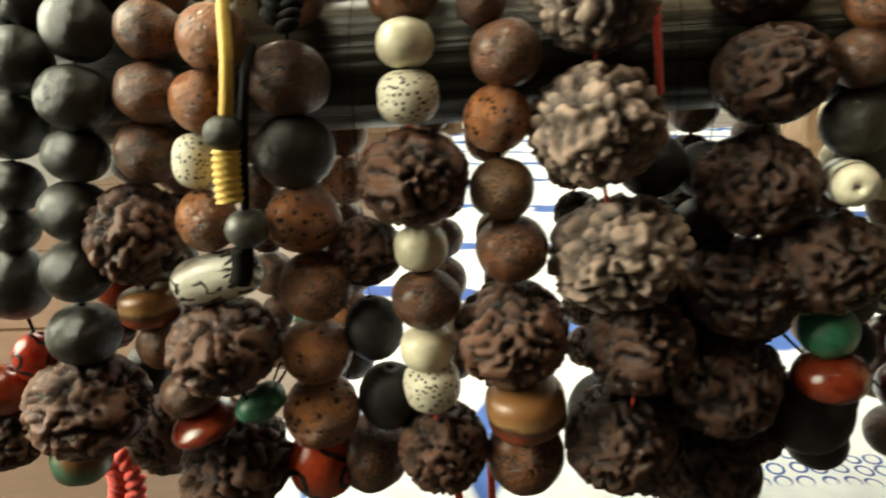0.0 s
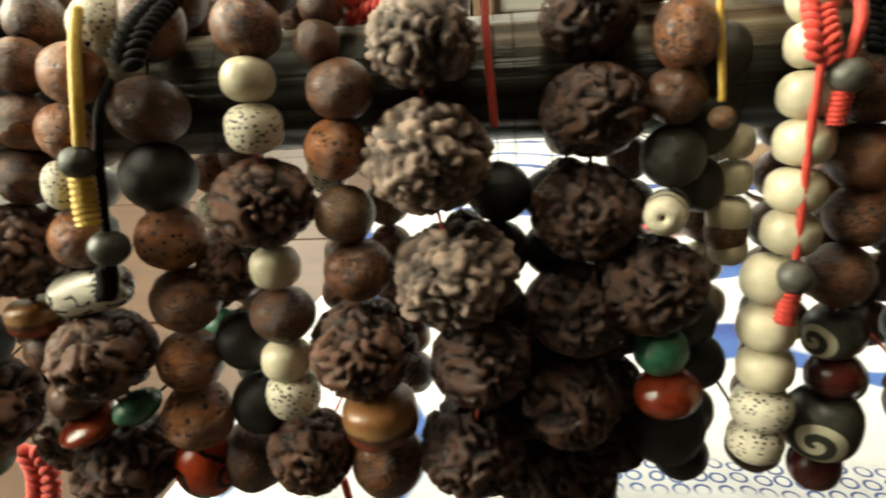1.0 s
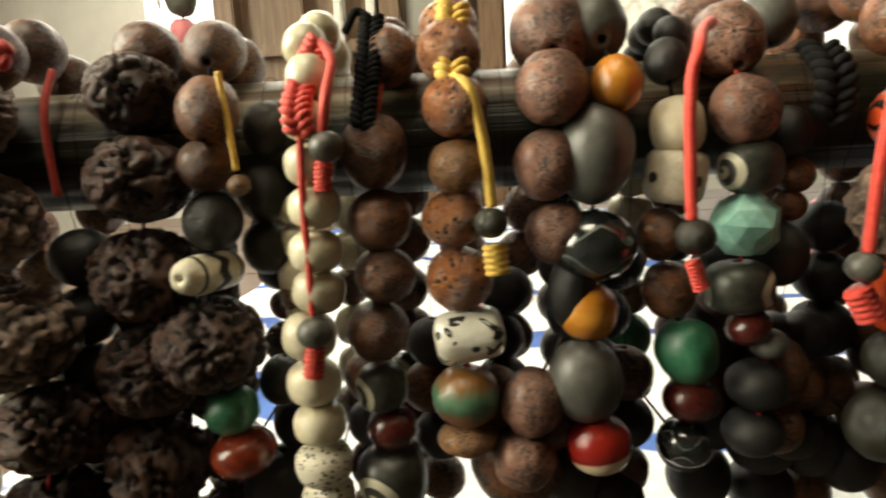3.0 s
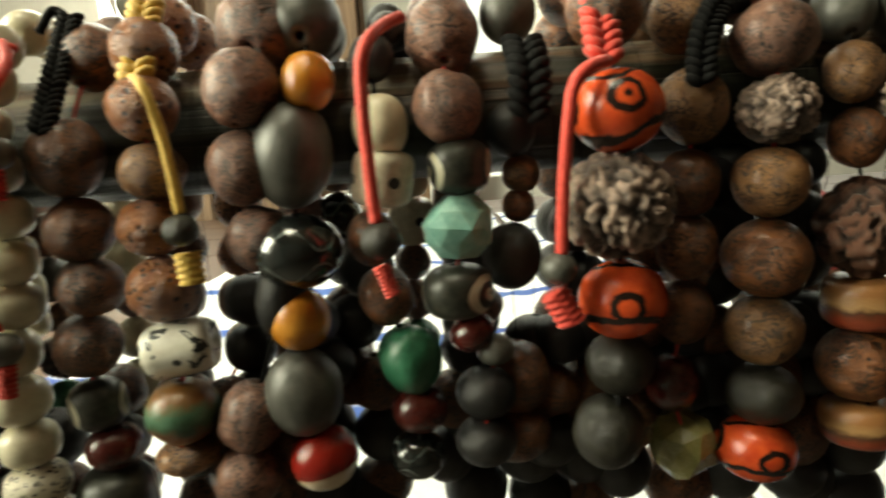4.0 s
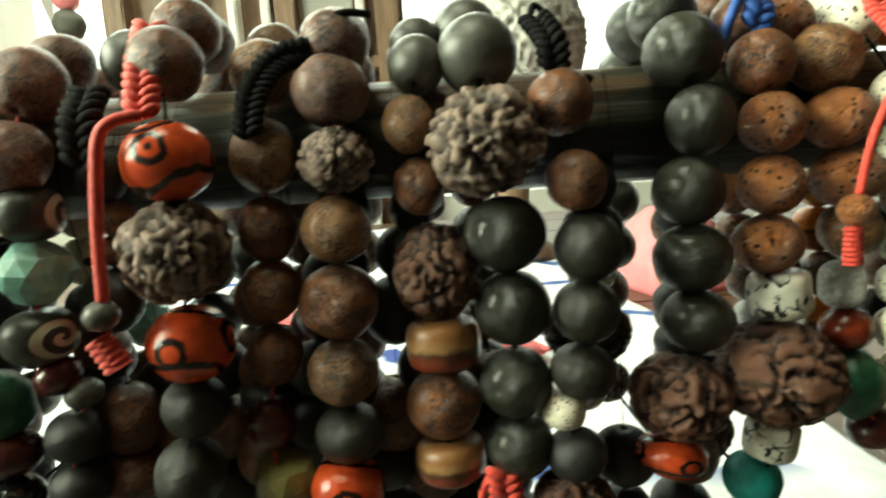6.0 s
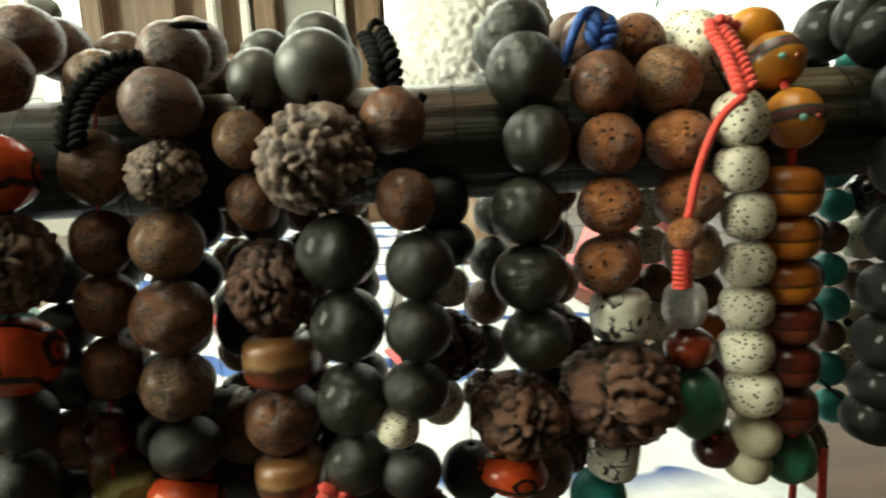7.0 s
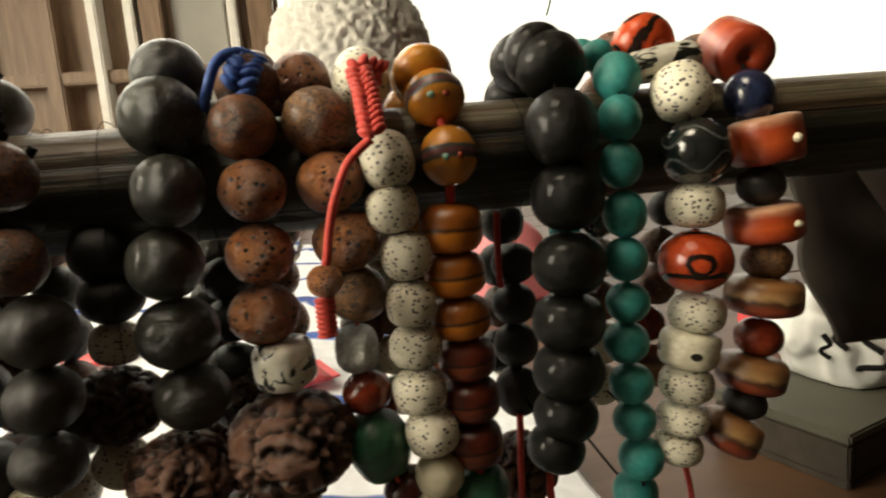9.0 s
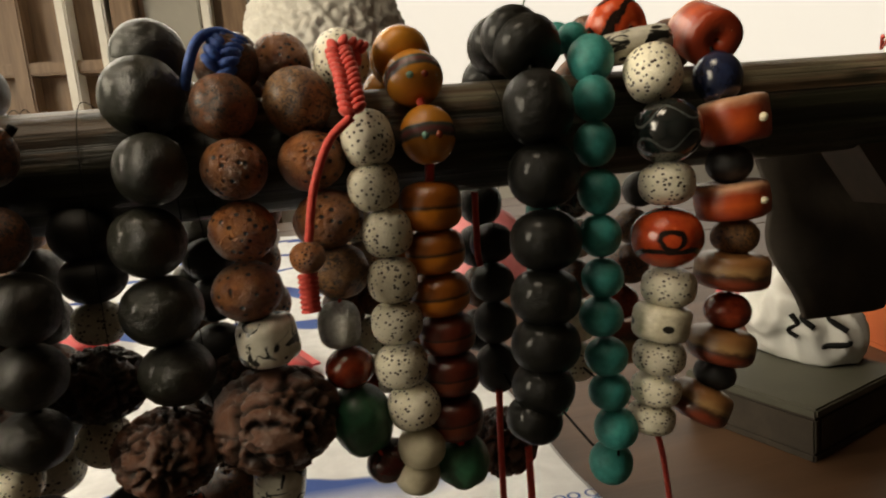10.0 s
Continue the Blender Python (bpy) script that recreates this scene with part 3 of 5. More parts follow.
gn.put(gn.bsdf, "Emission Color", (0.97, 0.98, 1.0, 1))
gn.put(gn.bsdf, "Emission Strength", 1.3)
structure("backdrop", (-6, 4.0, -1.0), (8, 4.05, 5.0), glow, "white overcast daylight outside the window")


# ---- behind the rail ----
def cabinet():
    """Brown panelled cupboard front with pale strips, against the window wall."""
    top = new("wooden_cabinet")
    top.location = (0, 1.5, 0)
    tagged(top, "brown wooden cabinet with pale vertical strips and glass panes", "cabinet")
    def piece(name, lo, hi, mat, label=""):
        return part(name, box(bmesh.new(), lo, hi, 0.004), mat, top, label, False)
    piece("back_panel", (-0.37, 0.04, 0.0), (0.35, 0.07, 2.1), PANEL_WOOD)
    for x, w in ((-0.35, 0.05), (-0.17, 0.035), (0.06, 0.05), (0.31, 0.06)):
        piece("post", (x - w / 2, -0.02, 0.0), (x + w / 2, 0.04, 2.1), PANEL_WOOD)
    for x in (-0.065, 0.015, 0.245):
        piece("strip", (x - 0.011, -0.03, 0.0), (x + 0.011, 0.035, 2.1), WHITE_PAINT, "pale painted strip")
    piece("pane", (0.10, 0.02, 1.12), (0.225, 0.03, 1.9), PANE, "grey glass pane")
    for z in (0.5, 1.02, 1.24, 1.75):
        piece("shelf", (-0.37, -0.015, z), (0.34, 0.03, z + 0.03), PANEL_WOOD)
    return top


PANE = surface("dusty_pane", (0.30, 0.29, 0.26), (0.42, 0.41, 0.37), 5, 0.25)
cabinet()


def stone_ball():
    top = new("coral_ball")
    top.location = (0.475, 0.72, 0.856)
    tagged(top, "pale grey rough coral ball on a turned wooden stand", "ornament")
    bm = bmesh.new()
    bmesh.ops.create_icosphere(bm, subdivisions=6, radius=0.105)
    for v in bm.verts:
        p = v.co * 10
        k = abs(noise.noise(p * 8)) + 0.7 * abs(noise.noise(p * 16))
        v.co *= 1.03 - 0.14 * min(k, 0.6)
    bmesh.ops.translate(bm, vec=(0, 0, 0.285), verts=bm.verts)
    part("ball", bm, BALL_STONE, top)
    prof = [(0.06, 0.0), (0.062, 0.012), (0.03, 0.03), (0.022, 0.08), (0.026, 0.13), (0.05, 0.178), (0.056, 0.19), (0.03, 0.192), (0.02, 0.185), (0.02, 0.01)]
    part("stand", lathe(prof), PANEL_WOOD, top)
    return top


stone_ball()


def table():
    top = new("display_table")
    top.location = (0.4, 0.74, 0)
    tagged(top, "tan wooden display table behind the rail", "table")
    for k in range(7):
        y = -0.7 + 0.2 * k
        part("plank", box(bmesh.new(), (-1.0, y + 0.001, 0.822), (1.0, y + 0.199, 0.850), 0.002), TABLE_WOOD, top, smooth=False)
    for x in (-0.93, 0.93):
        for y in (-0.64, 0.64):
            part("leg", box(bmesh.new(), (x - 0.03, y - 0.03, 0), (x + 0.03, y + 0.03, 0.822), 0.004), TABLE_WOOD, top, smooth=False)
    return top


table()


def cloth(x0, x1, y0, y1, z, label, seed):
    """A laid cloth with soft folds and a real hem thickness."""
    bm = bmesh.new()
    nx, ny = 70, 90
    grid = [[bm.verts.new((x0 + (x1 - x0) * i / nx, y0 + (y1 - y0) * j / ny, 0)) for i in range(nx + 1)] for j in range(ny + 1)]
    for row in grid:
        for v in row:
            q = Vector((v.co.x * 14, v.co.y * 9, seed))
            v.co.z = z + 0.006 + 0.005 * noise.noise(q) + 0.002 * noise.noise(q * 3)
            v.co.x += 0.006 * noise.noise(Vector((v.co.y * 12, seed, 0)))
            v.co.y += 0.006 * noise.noise(Vector((v.co.x * 12, 0, seed)))
    for j in range(ny):
        for i in range(nx):
            bm.faces.new((grid[j][i], grid[j][i + 1], grid[j + 1][i + 1], grid[j + 1][i]))
    r = bmesh.ops.extrude_face_region(bm, geom=bm.faces[:])
    bmesh.ops.translate(bm, vec=(0, 0, -0.002), verts=[e for e in r["geom"] if isinstance(e, bmesh.types.BMVert)])
    ob = new("table_cloth", mesh_of("table_cloth", bm, CLOTH))
    return tagged(ob, label, "cloth")


cloth(-0.025, 0.355, 0.045, 1.25, 0.850, "white cotton cloth with blue rings and stripes on the table", 3)
cloth(0.365, 0.528, 0.05, 1.1, 0.850, "folded white cloth with blue stripes on the table", 8)


def hanging_cloth():
    """A dark cloth over the far end of the rail."""
    bm = bmesh.new()
    nx, nz = 50, 40
    grid = []
    for j in range(nz + 1):
        row = []
        for i in range(nx + 1):
            x, f = 0.584 + 0.34 * i / nx, j / nz
            z = 0.988 - 0.062 * f - 0.012 * f * noise.noise(Vector((x * 9, 1, 0)))
            y = 0.060 + 0.009 * math.sin(x * 60 + 2 * noise.noise(Vector((x * 20, f * 2, 4)))) * (0.4 + f)
            row.append(bm.verts.new((x + 0.012 * f, y, z)))
        grid.append(row)
    for j in range(nz):
        for i in range(nx):
            bm.faces.new((grid[j][i], grid[j][i + 1], grid[j + 1][i + 1], grid[j + 1][i]))
    r = bmesh.ops.extrude_face_region(bm, geom=bm.faces[:])
    bmesh.ops.translate(bm, vec=(0, 0.003, 0), verts=[e for e in r["geom"] if isinstance(e, bmesh.types.BMVert)])
    ob = new("hanging_cloth", mesh_of("hanging_cloth", bm, DARK_CLOTH))
    return tagged(ob, "dark brown cloth hanging in folds behind the rail", "cloth")


hanging_cloth()


def goods_box(label, x, y, w, d, h, turn, mat):
    top = new("goods_box")
    top.matrix_world = pose(x, y, 0.85, 0, 0, turn)
    tagged(top, label, "box")
    t = 0.004
    for lo, hi in (((-w, -d, 0), (w, d, t)), ((-w, -d, t), (-w + t, d, h)), ((w - t, -d, t), (w, d, h)), ((-w + t, -d, t), (w - t, -d + t, h)), ((-w + t, d - t, t), (w - t, d, h))):
        part("panel", box(bmesh.new(), lo, hi, 0.0008), mat, top, smooth=False)
    lid = part("lid", box(bmesh.new(), (-w - 0.001, -d - 0.001, h + 0.0005), (w + 0.001, d + 0.001, h + 0.005), 0.001), CARD, top, "grey card lid", False)
    return top


CARD = surface("grey_card", (0.05, 0.05, 0.036), (0.10, 0.095, 0.07), 12, 0.6)
WHITE_BAG = surface("white_plastic_bag", (0.50, 0.50, 0.48), (0.68, 0.68, 0.66), 30, 0.35)
ORANGE_PAPER = surface("orange_paper", (0.42, 0.09, 0.03), (0.55, 0.15, 0.05), 20, 0.6)
goods_box("dark card box with a grey lid on the table", 0.652, 0.120, 0.036, 0.032, 0.020, 18, DARK_CLOTH)
goods_box("orange paper box on the table", 0.800, 0.185, 0.035, 0.035, 0.035, -10, ORANGE_PAPER)


def crumpled_bag():
    top = new("plastic_bag")
    top.location = (0.672, 0.136, 0.8945)
    tagged(top, "crumpled white plastic bag with dark print on a card box", "bag")
    bm = bmesh.new()
    bmesh.ops.create_icosphere(bm, subdivisions=5, radius=0.029)
    for v in bm.verts:
        p = v.co * 52
        v.co *= 1 + 0.45 * noise.noise(p * 0.6) - 0.25 * abs(noise.noise(p * 1.3))
        v.co.z = max(v.co.z, -0.019)
    skin = [v.co.copy() for v in bm.verts]
    part("pouch", bm, WHITE_BAG, top)

    def on_skin(a, h):
        want = Vector((math.cos(a), math.sin(a), h)).normalized()
        return max(skin, key=lambda c: c.dot(want) / c.length) * 1.02

    for a0, a1, h0, h1 in ((-2.3, -2.1, 0.55, 0.1), (-1.8, -1.6, 0.6, 0.0), (-1.6, -1.9, -0.15, -0.3), (-2.5, -2.35, 0.3, -0.1)):
        path = [on_skin(a0 + (a1 - a0) * k / 3 + 0.12 * math.sin(k * 2.1), h0 + (h1 - h0) * k / 3) for k in range(4)]
        part("printed_mark", swept(bmesh.new(), path, 0.0015, 8, 0.0, 1.0, 0.5), BLACK_CORD, top, "dark printed bar")
    return top


crumpled_bag()


def leaf_sprig():
    """Long green leaves drooping into the window."""
    top = new("hanging_plant")
    top.location = (1.12, 1.3, 2.3)
    tagged(top, "green long-leaved plant hanging in front of the window", "plant")
    for k, (dx, dz, w) in enumerate(((-0.35, -0.93, 0.008), (-0.16, -1.0, 0.006), (0.02, -0.96, 0.022), (0.10, -0.85, 0.014))):
        bm = bmesh.new()
        rows = []
        for j in range(13):
            f = j / 12
            c = Vector((dx * f * f, -0.05 * math.sin(3 * f), dz * f))
            half = w * math.sin(math.pi * min(0.97, 0.15 + 0.8 * f)) + 0.001
            rows.append([bm.verts.new(c + Vector((-half, 0, 0))), bm.verts.new(c + Vector((0, -half * 0.4, 0))), bm.verts.new(c + Vector((half, 0, 0))), bm.verts.new(c + Vector((0, half * 0.1, 0)))])
        for a, b in zip(rows, rows[1:]):
            for q in range(4):
                bm.faces.new((a[q], a[(q + 1) % 4], b[(q + 1) % 4], b[q]))
        bm.faces.new(rows[0])
        bm.faces.new(rows[-1])
        part("leaf", bm, LEAF, top)
    part("stem", swept(bmesh.new(), [(0, 0, 0.3), (0.01, 0, 0.15), (0, 0, -0.02)], 0.006), LEAF, top)
    return top


LEAF = surface("green_leaf", (0.02, 0.10, 0.04), (0.05, 0.20, 0.08), 40, 0.4)
leaf_sprig()


PINK_CARD = surface("pink_card", (0.60, 0.16, 0.18), (0.72, 0.26, 0.28), 30, 0.6)
RED_PAPER = surface("red_paper", (0.55, 0.05, 0.06), (0.66, 0.09, 0.10), 30, 0.55)


def packet(label, x, y, w, d, h, turn, mat, z=0.8615):
    """A soft packet: a bevelled, slightly puffed slab with a crimped end."""
    top = new("packet")
    top.matrix_world = pose(x, y, z, 0, 0, turn)
    tagged(top, label, "packet")
    bm = box(bmesh.new(), (-w, -d, 0), (w, d, h))
    bmesh.ops.subdivide_edges(bm, edges=bm.edges[:], cuts=5, use_grid_fill=True)
    for v in bm.verts:
        k = (1 - (v.co.x / w) ** 4) * (1 - (v.co.y / d) ** 4)
        v.co.z = v.co.z * (0.45 + 0.75 * k) + 0.001 * noise.noise(v.co * 90)
    part("pouch", bm, mat, top)
    part("crimp", box(bmesh.new(), (w - 0.001, -d * 0.98, 0.001), (w + 0.006, d * 0.98, 0.0025), 0.0004), mat, top, smooth=False)
    return top


packet("small red paper packet lying on the cloth", 0.385, 0.285, 0.028, 0.022, 0.006, 20, RED_PAPER)
packet("pink card packet lying on the table", 0.60, 0.50, 0.045, 0.05, 0.07, 12, PINK_CARD, 0.8502)
packet("small red paper packet on the bare table", 0.755, 0.285, 0.022, 0.018, 0.03, 30, RED_PAPER, 0.8502)
packet("red paper packet lying on the cloth", 0.22, 0.42, 0.03, 0.02, 0.008, -30, RED_PAPER)


def garland():
    """A string of small coloured balls hanging in the window."""
    top = new("hanging_garland")
    top.location = (-0.44, 1.45, 2.6)
    tagged(top, "string of pink and green balls hanging in the window", "garland")
    part("string", swept(bmesh.new(), [(0, 0, 0), (0.004, 0, -0.7), (0, 0, -1.36)], 0.002), BLACK_CORD, top)
    for z, r, mat in ((-1.10, 0.03, LEAF), (-1.16, 0.032, PINK_CARD), (-1.225, 0.036, CARD), (-1.30, 0.034, PINK_CARD)):
        bm = dented(lathe(bead_profile(2.1)), 0.12, 2.0, z * 10)
        bmesh.ops.scale(bm, vec=(r, r, r), verts=bm.verts)
        bmesh.ops.translate(bm, vec=(0, 0, z), verts=bm.verts)
        part("ball", bm, mat, top)
    return top


garland()


# ---- rail ----
def rail():
    bm = bmesh.new()
    rings = []
    count, around = 200, 72
    for k in range(count + 1):
        x = -0.35 + 1.35 * k / count
        ring = []
        for j in range(around):
            a = 2 * math.pi * j / around
            q = Vector((x * 6, math.cos(a) * 1.3, math.sin(a) * 1.3))
            r = 0.0142 * (1 + 0.045 * noise.noise(q) + 0.03 * noise.noise(Vector((x * 3, math.cos(a) * 5, math.sin(a) * 5))))
            for at, width, cut in ((2.75, 0.07, 0.05), (3.42, 0.06, 0.07), (3.95, 0.09, 0.05)):
                r *= 1 - cut * math.exp(-(((a - at - 0.1 * noise.noise(Vector((x * 4, at, 0)))) / width) ** 2))
            ring.append(bm.verts.new((x, 0.0310 + r * math.cos(a), 1.0 + r * math.sin(a))))
        rings.append(ring)
    for a, b in zip(rings, rings[1:]):
        for j in range(around):
            bm.faces.new((a[j], a[(j + 1) % around], b[(j + 1) % around], b[j]))
    bm.faces.new(rings[0])
    bm.faces.new(rings[-1])
    top = new("wooden_rail")
    tagged(top, "weathered grey-brown round wooden rail carrying the bracelets", "rail")
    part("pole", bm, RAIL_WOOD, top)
    bm = bmesh.new()
    rim = [bm.verts.new((x, y, z)) for y in (0.024, 0.040) for x, z in ((0.588, 0.992), (0.622, 0.992), (0.606, 0.968))]
    for f in ((0, 1, 2), (5, 4, 3), (0, 3, 4, 1), (1, 4, 5, 2), (2, 5, 3, 0)):
        bm.faces.new([rim[k] for k in f])
    part("bracket", bm, DARK_BOARDS, top, "small dark wedge under the pole", False)
    for x in (-0.33, 0.97):
        part("post", box(bmesh.new(), (x - 0.02, 0.012, 0.0), (x + 0.02, 0.052, 0.99), 0.003), DARK_BOARDS, top, "dark upright post", False)
    return top


rail()


# ---- bracelets ----
bm = bmesh.new()
bmesh.ops.create_icosphere(bm, subdivisions=2, radius=1.0)
INLAY = mesh_of("inlay", bm, MAT["I"])
CHIPS = []
for stone in "tC":
    chip = INLAY.copy()
    chip.materials[0] = MAT[stone]
    CHIPS.append(chip)


def bracelet(label, rows, dull="w", bare=False, thread=None):
    """A loop of beads over the rail; a bare one shows only its cord above the first bead. rows: kind, x, y, z of the middle, width, height, all in millimetres from the rail's foot at z 1 m."""
    top = new("bead_bracelet")
    tagged(top, label, "bracelet", "bracelets on the rail")
    rng = random.Random(label)
    x0, z0 = rows[0][1] / 1000, rows[0][3] / 1000
    top.location = (x0, 0.02, 1.0)
    beads = [(k, Vector((x / 1000, y / 1000, z / 1000)), w / 1000, h / 1000) for k, x, y, z, w, h in rows]
    first, last = beads[0], beads[-1]
    # over the top of the rail, then down behind it
    back, p = [], first[1].copy()
    size = min(max(first[2], 0.009), 0.0155)
    ring = max(0.0150 + size / 2, math.hypot(p.y - 0.031, p.z))
    a0 = math.atan2(p.z, 0.031 - p.y)
    a = max(a0, 0.1)
    gap = 2.0 * math.asin(min(0.9, (first[3] + size) / 4 / ring))
    while a + gap < math.pi * 0.98 and not bare:
        a += gap
        gap = 2.0 * math.asin(min(0.9, 1.02 * size / 2 / ring))
        back.append((first[0] if first[0] not in "RPqKOD" else dull, Vector((p.x + rng.uniform(-1, 1) * 0.0012, 0.031 - ring * math.cos(a), ring * math.sin(a))), size, size))
    z, k = back[-1][1].z - size if back else -size, 0
    yb, xb = 0.031 + ring, p.x
    pool = [b for b in beads[1:] if b[0] not in "KOETAD"] or beads
    while z > last[1].z + 0.004 and not bare:
        s = min(max(pool[k % len(pool)][2], 0.008), 0.0135)
        z -= s * 0.5
        f = (0 - z) / max(0.01, -last[1].z)
        back.append((pool[k % len(pool)][0] if k % 3 else dull, Vector((xb + (last[1].x - xb) * f + rng.uniform(-1, 1) * 0.001, yb + 0.002 * rng.uniform(-1, 1) - 0.010 * max(0, f - 0.7), z)), s, s))
        z -= s * 0.5
        k += 1
    chain = list(reversed(back)) + beads
    loop = [c for _, c, _, _ in chain]
    if bare:
        over = [Vector((p.x, 0.0455, -0.012)), Vector((p.x, 0.0462, 0.0))]
        loop = over + [Vector((p.x, 0.031, 0.0150)), Vector((p.x, 0.0165, 0.002))] + loop
    for n, (kind, c, w, h) in enumerate(chain):
        up = chain[max(n - 1, 0)][1] - chain[min(n + 1, len(chain) - 1)][1]
        near = n >= len(back)
        ob = new(NAME[kind], bead_mesh(kind, rng.randrange(5 if kind in "RPq" else 3)))
        ob.parent = top
        q = up.to_track_quat("Z", "Y") if up.length > 1e-6 else Vector((0, 0, 1)).to_track_quat("Z", "Y")
        if kind in "KD" and near and w > 1.25 * h and kind == "K":
            q = Euler((0, radians(90 - rng.uniform(5, 14)), 0)).to_quaternion()
            w, h = h, w
        if kind == "k":
            q = Vector((0.30, 0.95, -0.06)).to_track_quat("Z", "Y")
        spin = Euler((0, 0, rng.uniform(0, 6.28) if kind not in "OEVU" else rng.uniform(-0.5, 0.5))).to_quaternion()
        ob.matrix_basis = Matrix.LocRotScale(c - Vector((x0, 0.02, 0.0)), q @ spin, (w / 2, w / 2, h / 2))
        if kind == "D" and near:
            dot = new("inlay", INLAY)
            dot.parent = ob
            face = (q @ spin).inverted() @ Vector((0.25, -0.96, 0.0))
            dot.matrix_basis = Matrix.LocRotScale(face * 1.0, None, (0.14, 0.14, 0.2))
            tagged(dot, "small white inlay")
        if kind == "X" and near:
            for chip, side in zip(CHIPS, (-0.28, 0.22)):
                dot = new("inlay", chip)
                dot.parent = ob
                face = (q @ spin).inverted() @ Vector((side, -math.sqrt(1 - side * side), 0.0))
                dot.matrix_basis = Matrix.LocRotScale(face * 0.96, None, (0.13, 0.13, 0.13))
                tagged(dot, "small stone chip")
    cord = [c - Vector((x0, 0.02, 0)) for c in loop]
    part("cord", swept(bmesh.new(), cord if bare else cord + [cord[0]], 0.0011 if thread else 0.0001 if bare else 0.0004, 6), thread or (BLACK_CORD if bare or rng.random() < 0.7 else RED_CORD), top)
    return top


bracelet("round dark green-black wooden bead bracelet with a red carved bead", [
    ("G", -26.2, 8.0, 5.3, 13.8, 13.8), ("G", -31.0, 8.0, -7.7, 14.0, 13.8), ("G", -33.8, 8.0, -20.3, 12.2, 11.0),
    ("G", -36.8, 8.0, -29.6, 11.5, 10.2), ("G", -39.4, 8.0, -42.1, 15.4, 17.3), ("E", -38.7, 8.0, -60.5, 10.9, 12.3),
    ("C", -49.0, 8.0, -69.1, 12.9, 13.0), ("R", -52.7, 9.6, -82.5, 17.9, 16.6),
])
bracelet("dark green-black wooden bead bracelet ending in a rudraksha seed", [
    ("G", -12.7, 9.3, 11.0, 13.9, 13.9), ("G", -14.4, 6.0, -2.8, 14.7, 13.5), ("G", -16.8, 6.0, -14.2, 13.2, 11.3),
    ("G", -19.7, 6.0, -26.1, 14.8, 13.3), ("G", -22.5, 6.0, -39.4, 14.7, 14.0), ("G", -24.4, 6.0, -54.3, 15.7, 14.1),
    ("R", -27.3, 6.0, -72.3, 27.6, 25.2), ("M", -36.2, 10.1, -89.7, 14.2, 13.1),
])
bracelet("brown wooden bead bracelet with a rudraksha and amber disc", [
    ("w", 2.3, 8.3, 9.2, 12.9, 11.7), ("w", 0.9, 7.0, -2.7, 13.7, 12.3), ("w", -1.8, 7.0, -14.5, 13.5, 12.9),
    ("R", -7.6, 7.0, -32.0, 21.4, 23.5), ("Y", -8.0, 7.0, -48.4, 13.3, 8.6), ("w", -7.6, 7.0, -58.1, 10.3, 11.3),
    ("w", -2.4, 7.0, -69.8, 14.5, 12.0), ("C", -0.4, 7.0, -78.1, 16.7, 6.8), ("R", 2.8, 12.1, -92.6, 28.5, 24.6),
])
bracelet("speckled brown seed bracelet with a white bone barrel", [
    ("S", 20.0, 12.0, 16.6, 12.8, 12.0), ("W", 16.9, 4.0, 6.7, 13.2, 12.9), ("W", 12.6, 4.0, -4.9, 12.0, 12.2), ("S", 10.2, 4.0, -16.5, 10.5, 11.2),
    ("W", 9.9, 4.0, -28.9, 12.7, 13.3), ("K", 9.8, 4.0, -41.3, 18.2, 10.8), ("R", 9.1, 4.0, -57.5, 25.2, 22.7),
    ("J", 14.9, 4.0, -71.7, 11.8, 8.0),
])
bracelet("reddish brown carved seed bracelet with a red banded bead", [
    ("w", 29.2, 9.0, -1.7, 17.1, 14.6), ("g", 28.6, 9.0, -16.2, 17.0, 15.5), ("W", 28.7, 9.0, -30.7, 16.0, 14.8),
    ("w", 29.6, 9.0, -45.8, 16.5, 15.6), ("W", 27.9, 9.0, -61.6, 16.3, 15.1), ("W", 27.2, 9.0, -76.9, 18.0, 17.6),
    ("O", 24.1, 14.9, -94.9, 18.3, 19.4),
])
bracelet("dark seed bracelet hanging deep behind the others", [
    ("R", 40.5, 13.0, -39.6, 17.0, 16.5), ("b", 40.9, 12.0, -57.7, 13.6, 15.3), ("b", 43.0, 12.0, -75.2, 14.8, 16.6),
    ("w", 36.1, 17.8, -94.6, 18.8, 21.2),
], bare=True)
bracelet("ivory and spotted seed bracelet with a rudraksha", [
    ("w", 53.7, 9.0, 13.6, 14.6, 13.0), ("I", 53.6, 6.0, 3.5, 11.2, 9.2), ("S", 53.5, 6.0, -6.5, 12.2, 10.6),
    ("R", 53.2, 6.0, -22.5, 22.9, 20.6), ("I", 53.8, 6.0, -37.3, 11.5, 9.7), ("w", 54.2, 6.0, -48.7, 15.3, 13.0),
    ("I", 53.6, 6.0, -60.2, 12.1, 9.8), ("S", 54.0, 6.0, -69.2, 12.9, 11.5), ("R", 55.2, 9.4, -87.6, 21.3, 23.7),
])
bracelet("polished brown bead bracelet with a rudraksha and striped barrel", [
    ("w", 68.4, 8.1, 9.9, 9.7, 8.8), ("w", 72.8, 6.0, 0.4, 14.0, 12.6), ("W", 70.7, 6.0, -11.6, 13.3, 13.0),
    ("y", 71.1, 6.0, -25.7, 13.3, 12.9), ("w", 72.7, 6.0, -38.3, 15.3, 13.8), ("R", 72.1, 6.0, -57.4, 25.3, 24.5),
    ("Y", 74.7, 6.0, -75.2, 18.0, 11.8), ("w", 74.5, 10.4, -90.5, 18.5, 19.3),
])
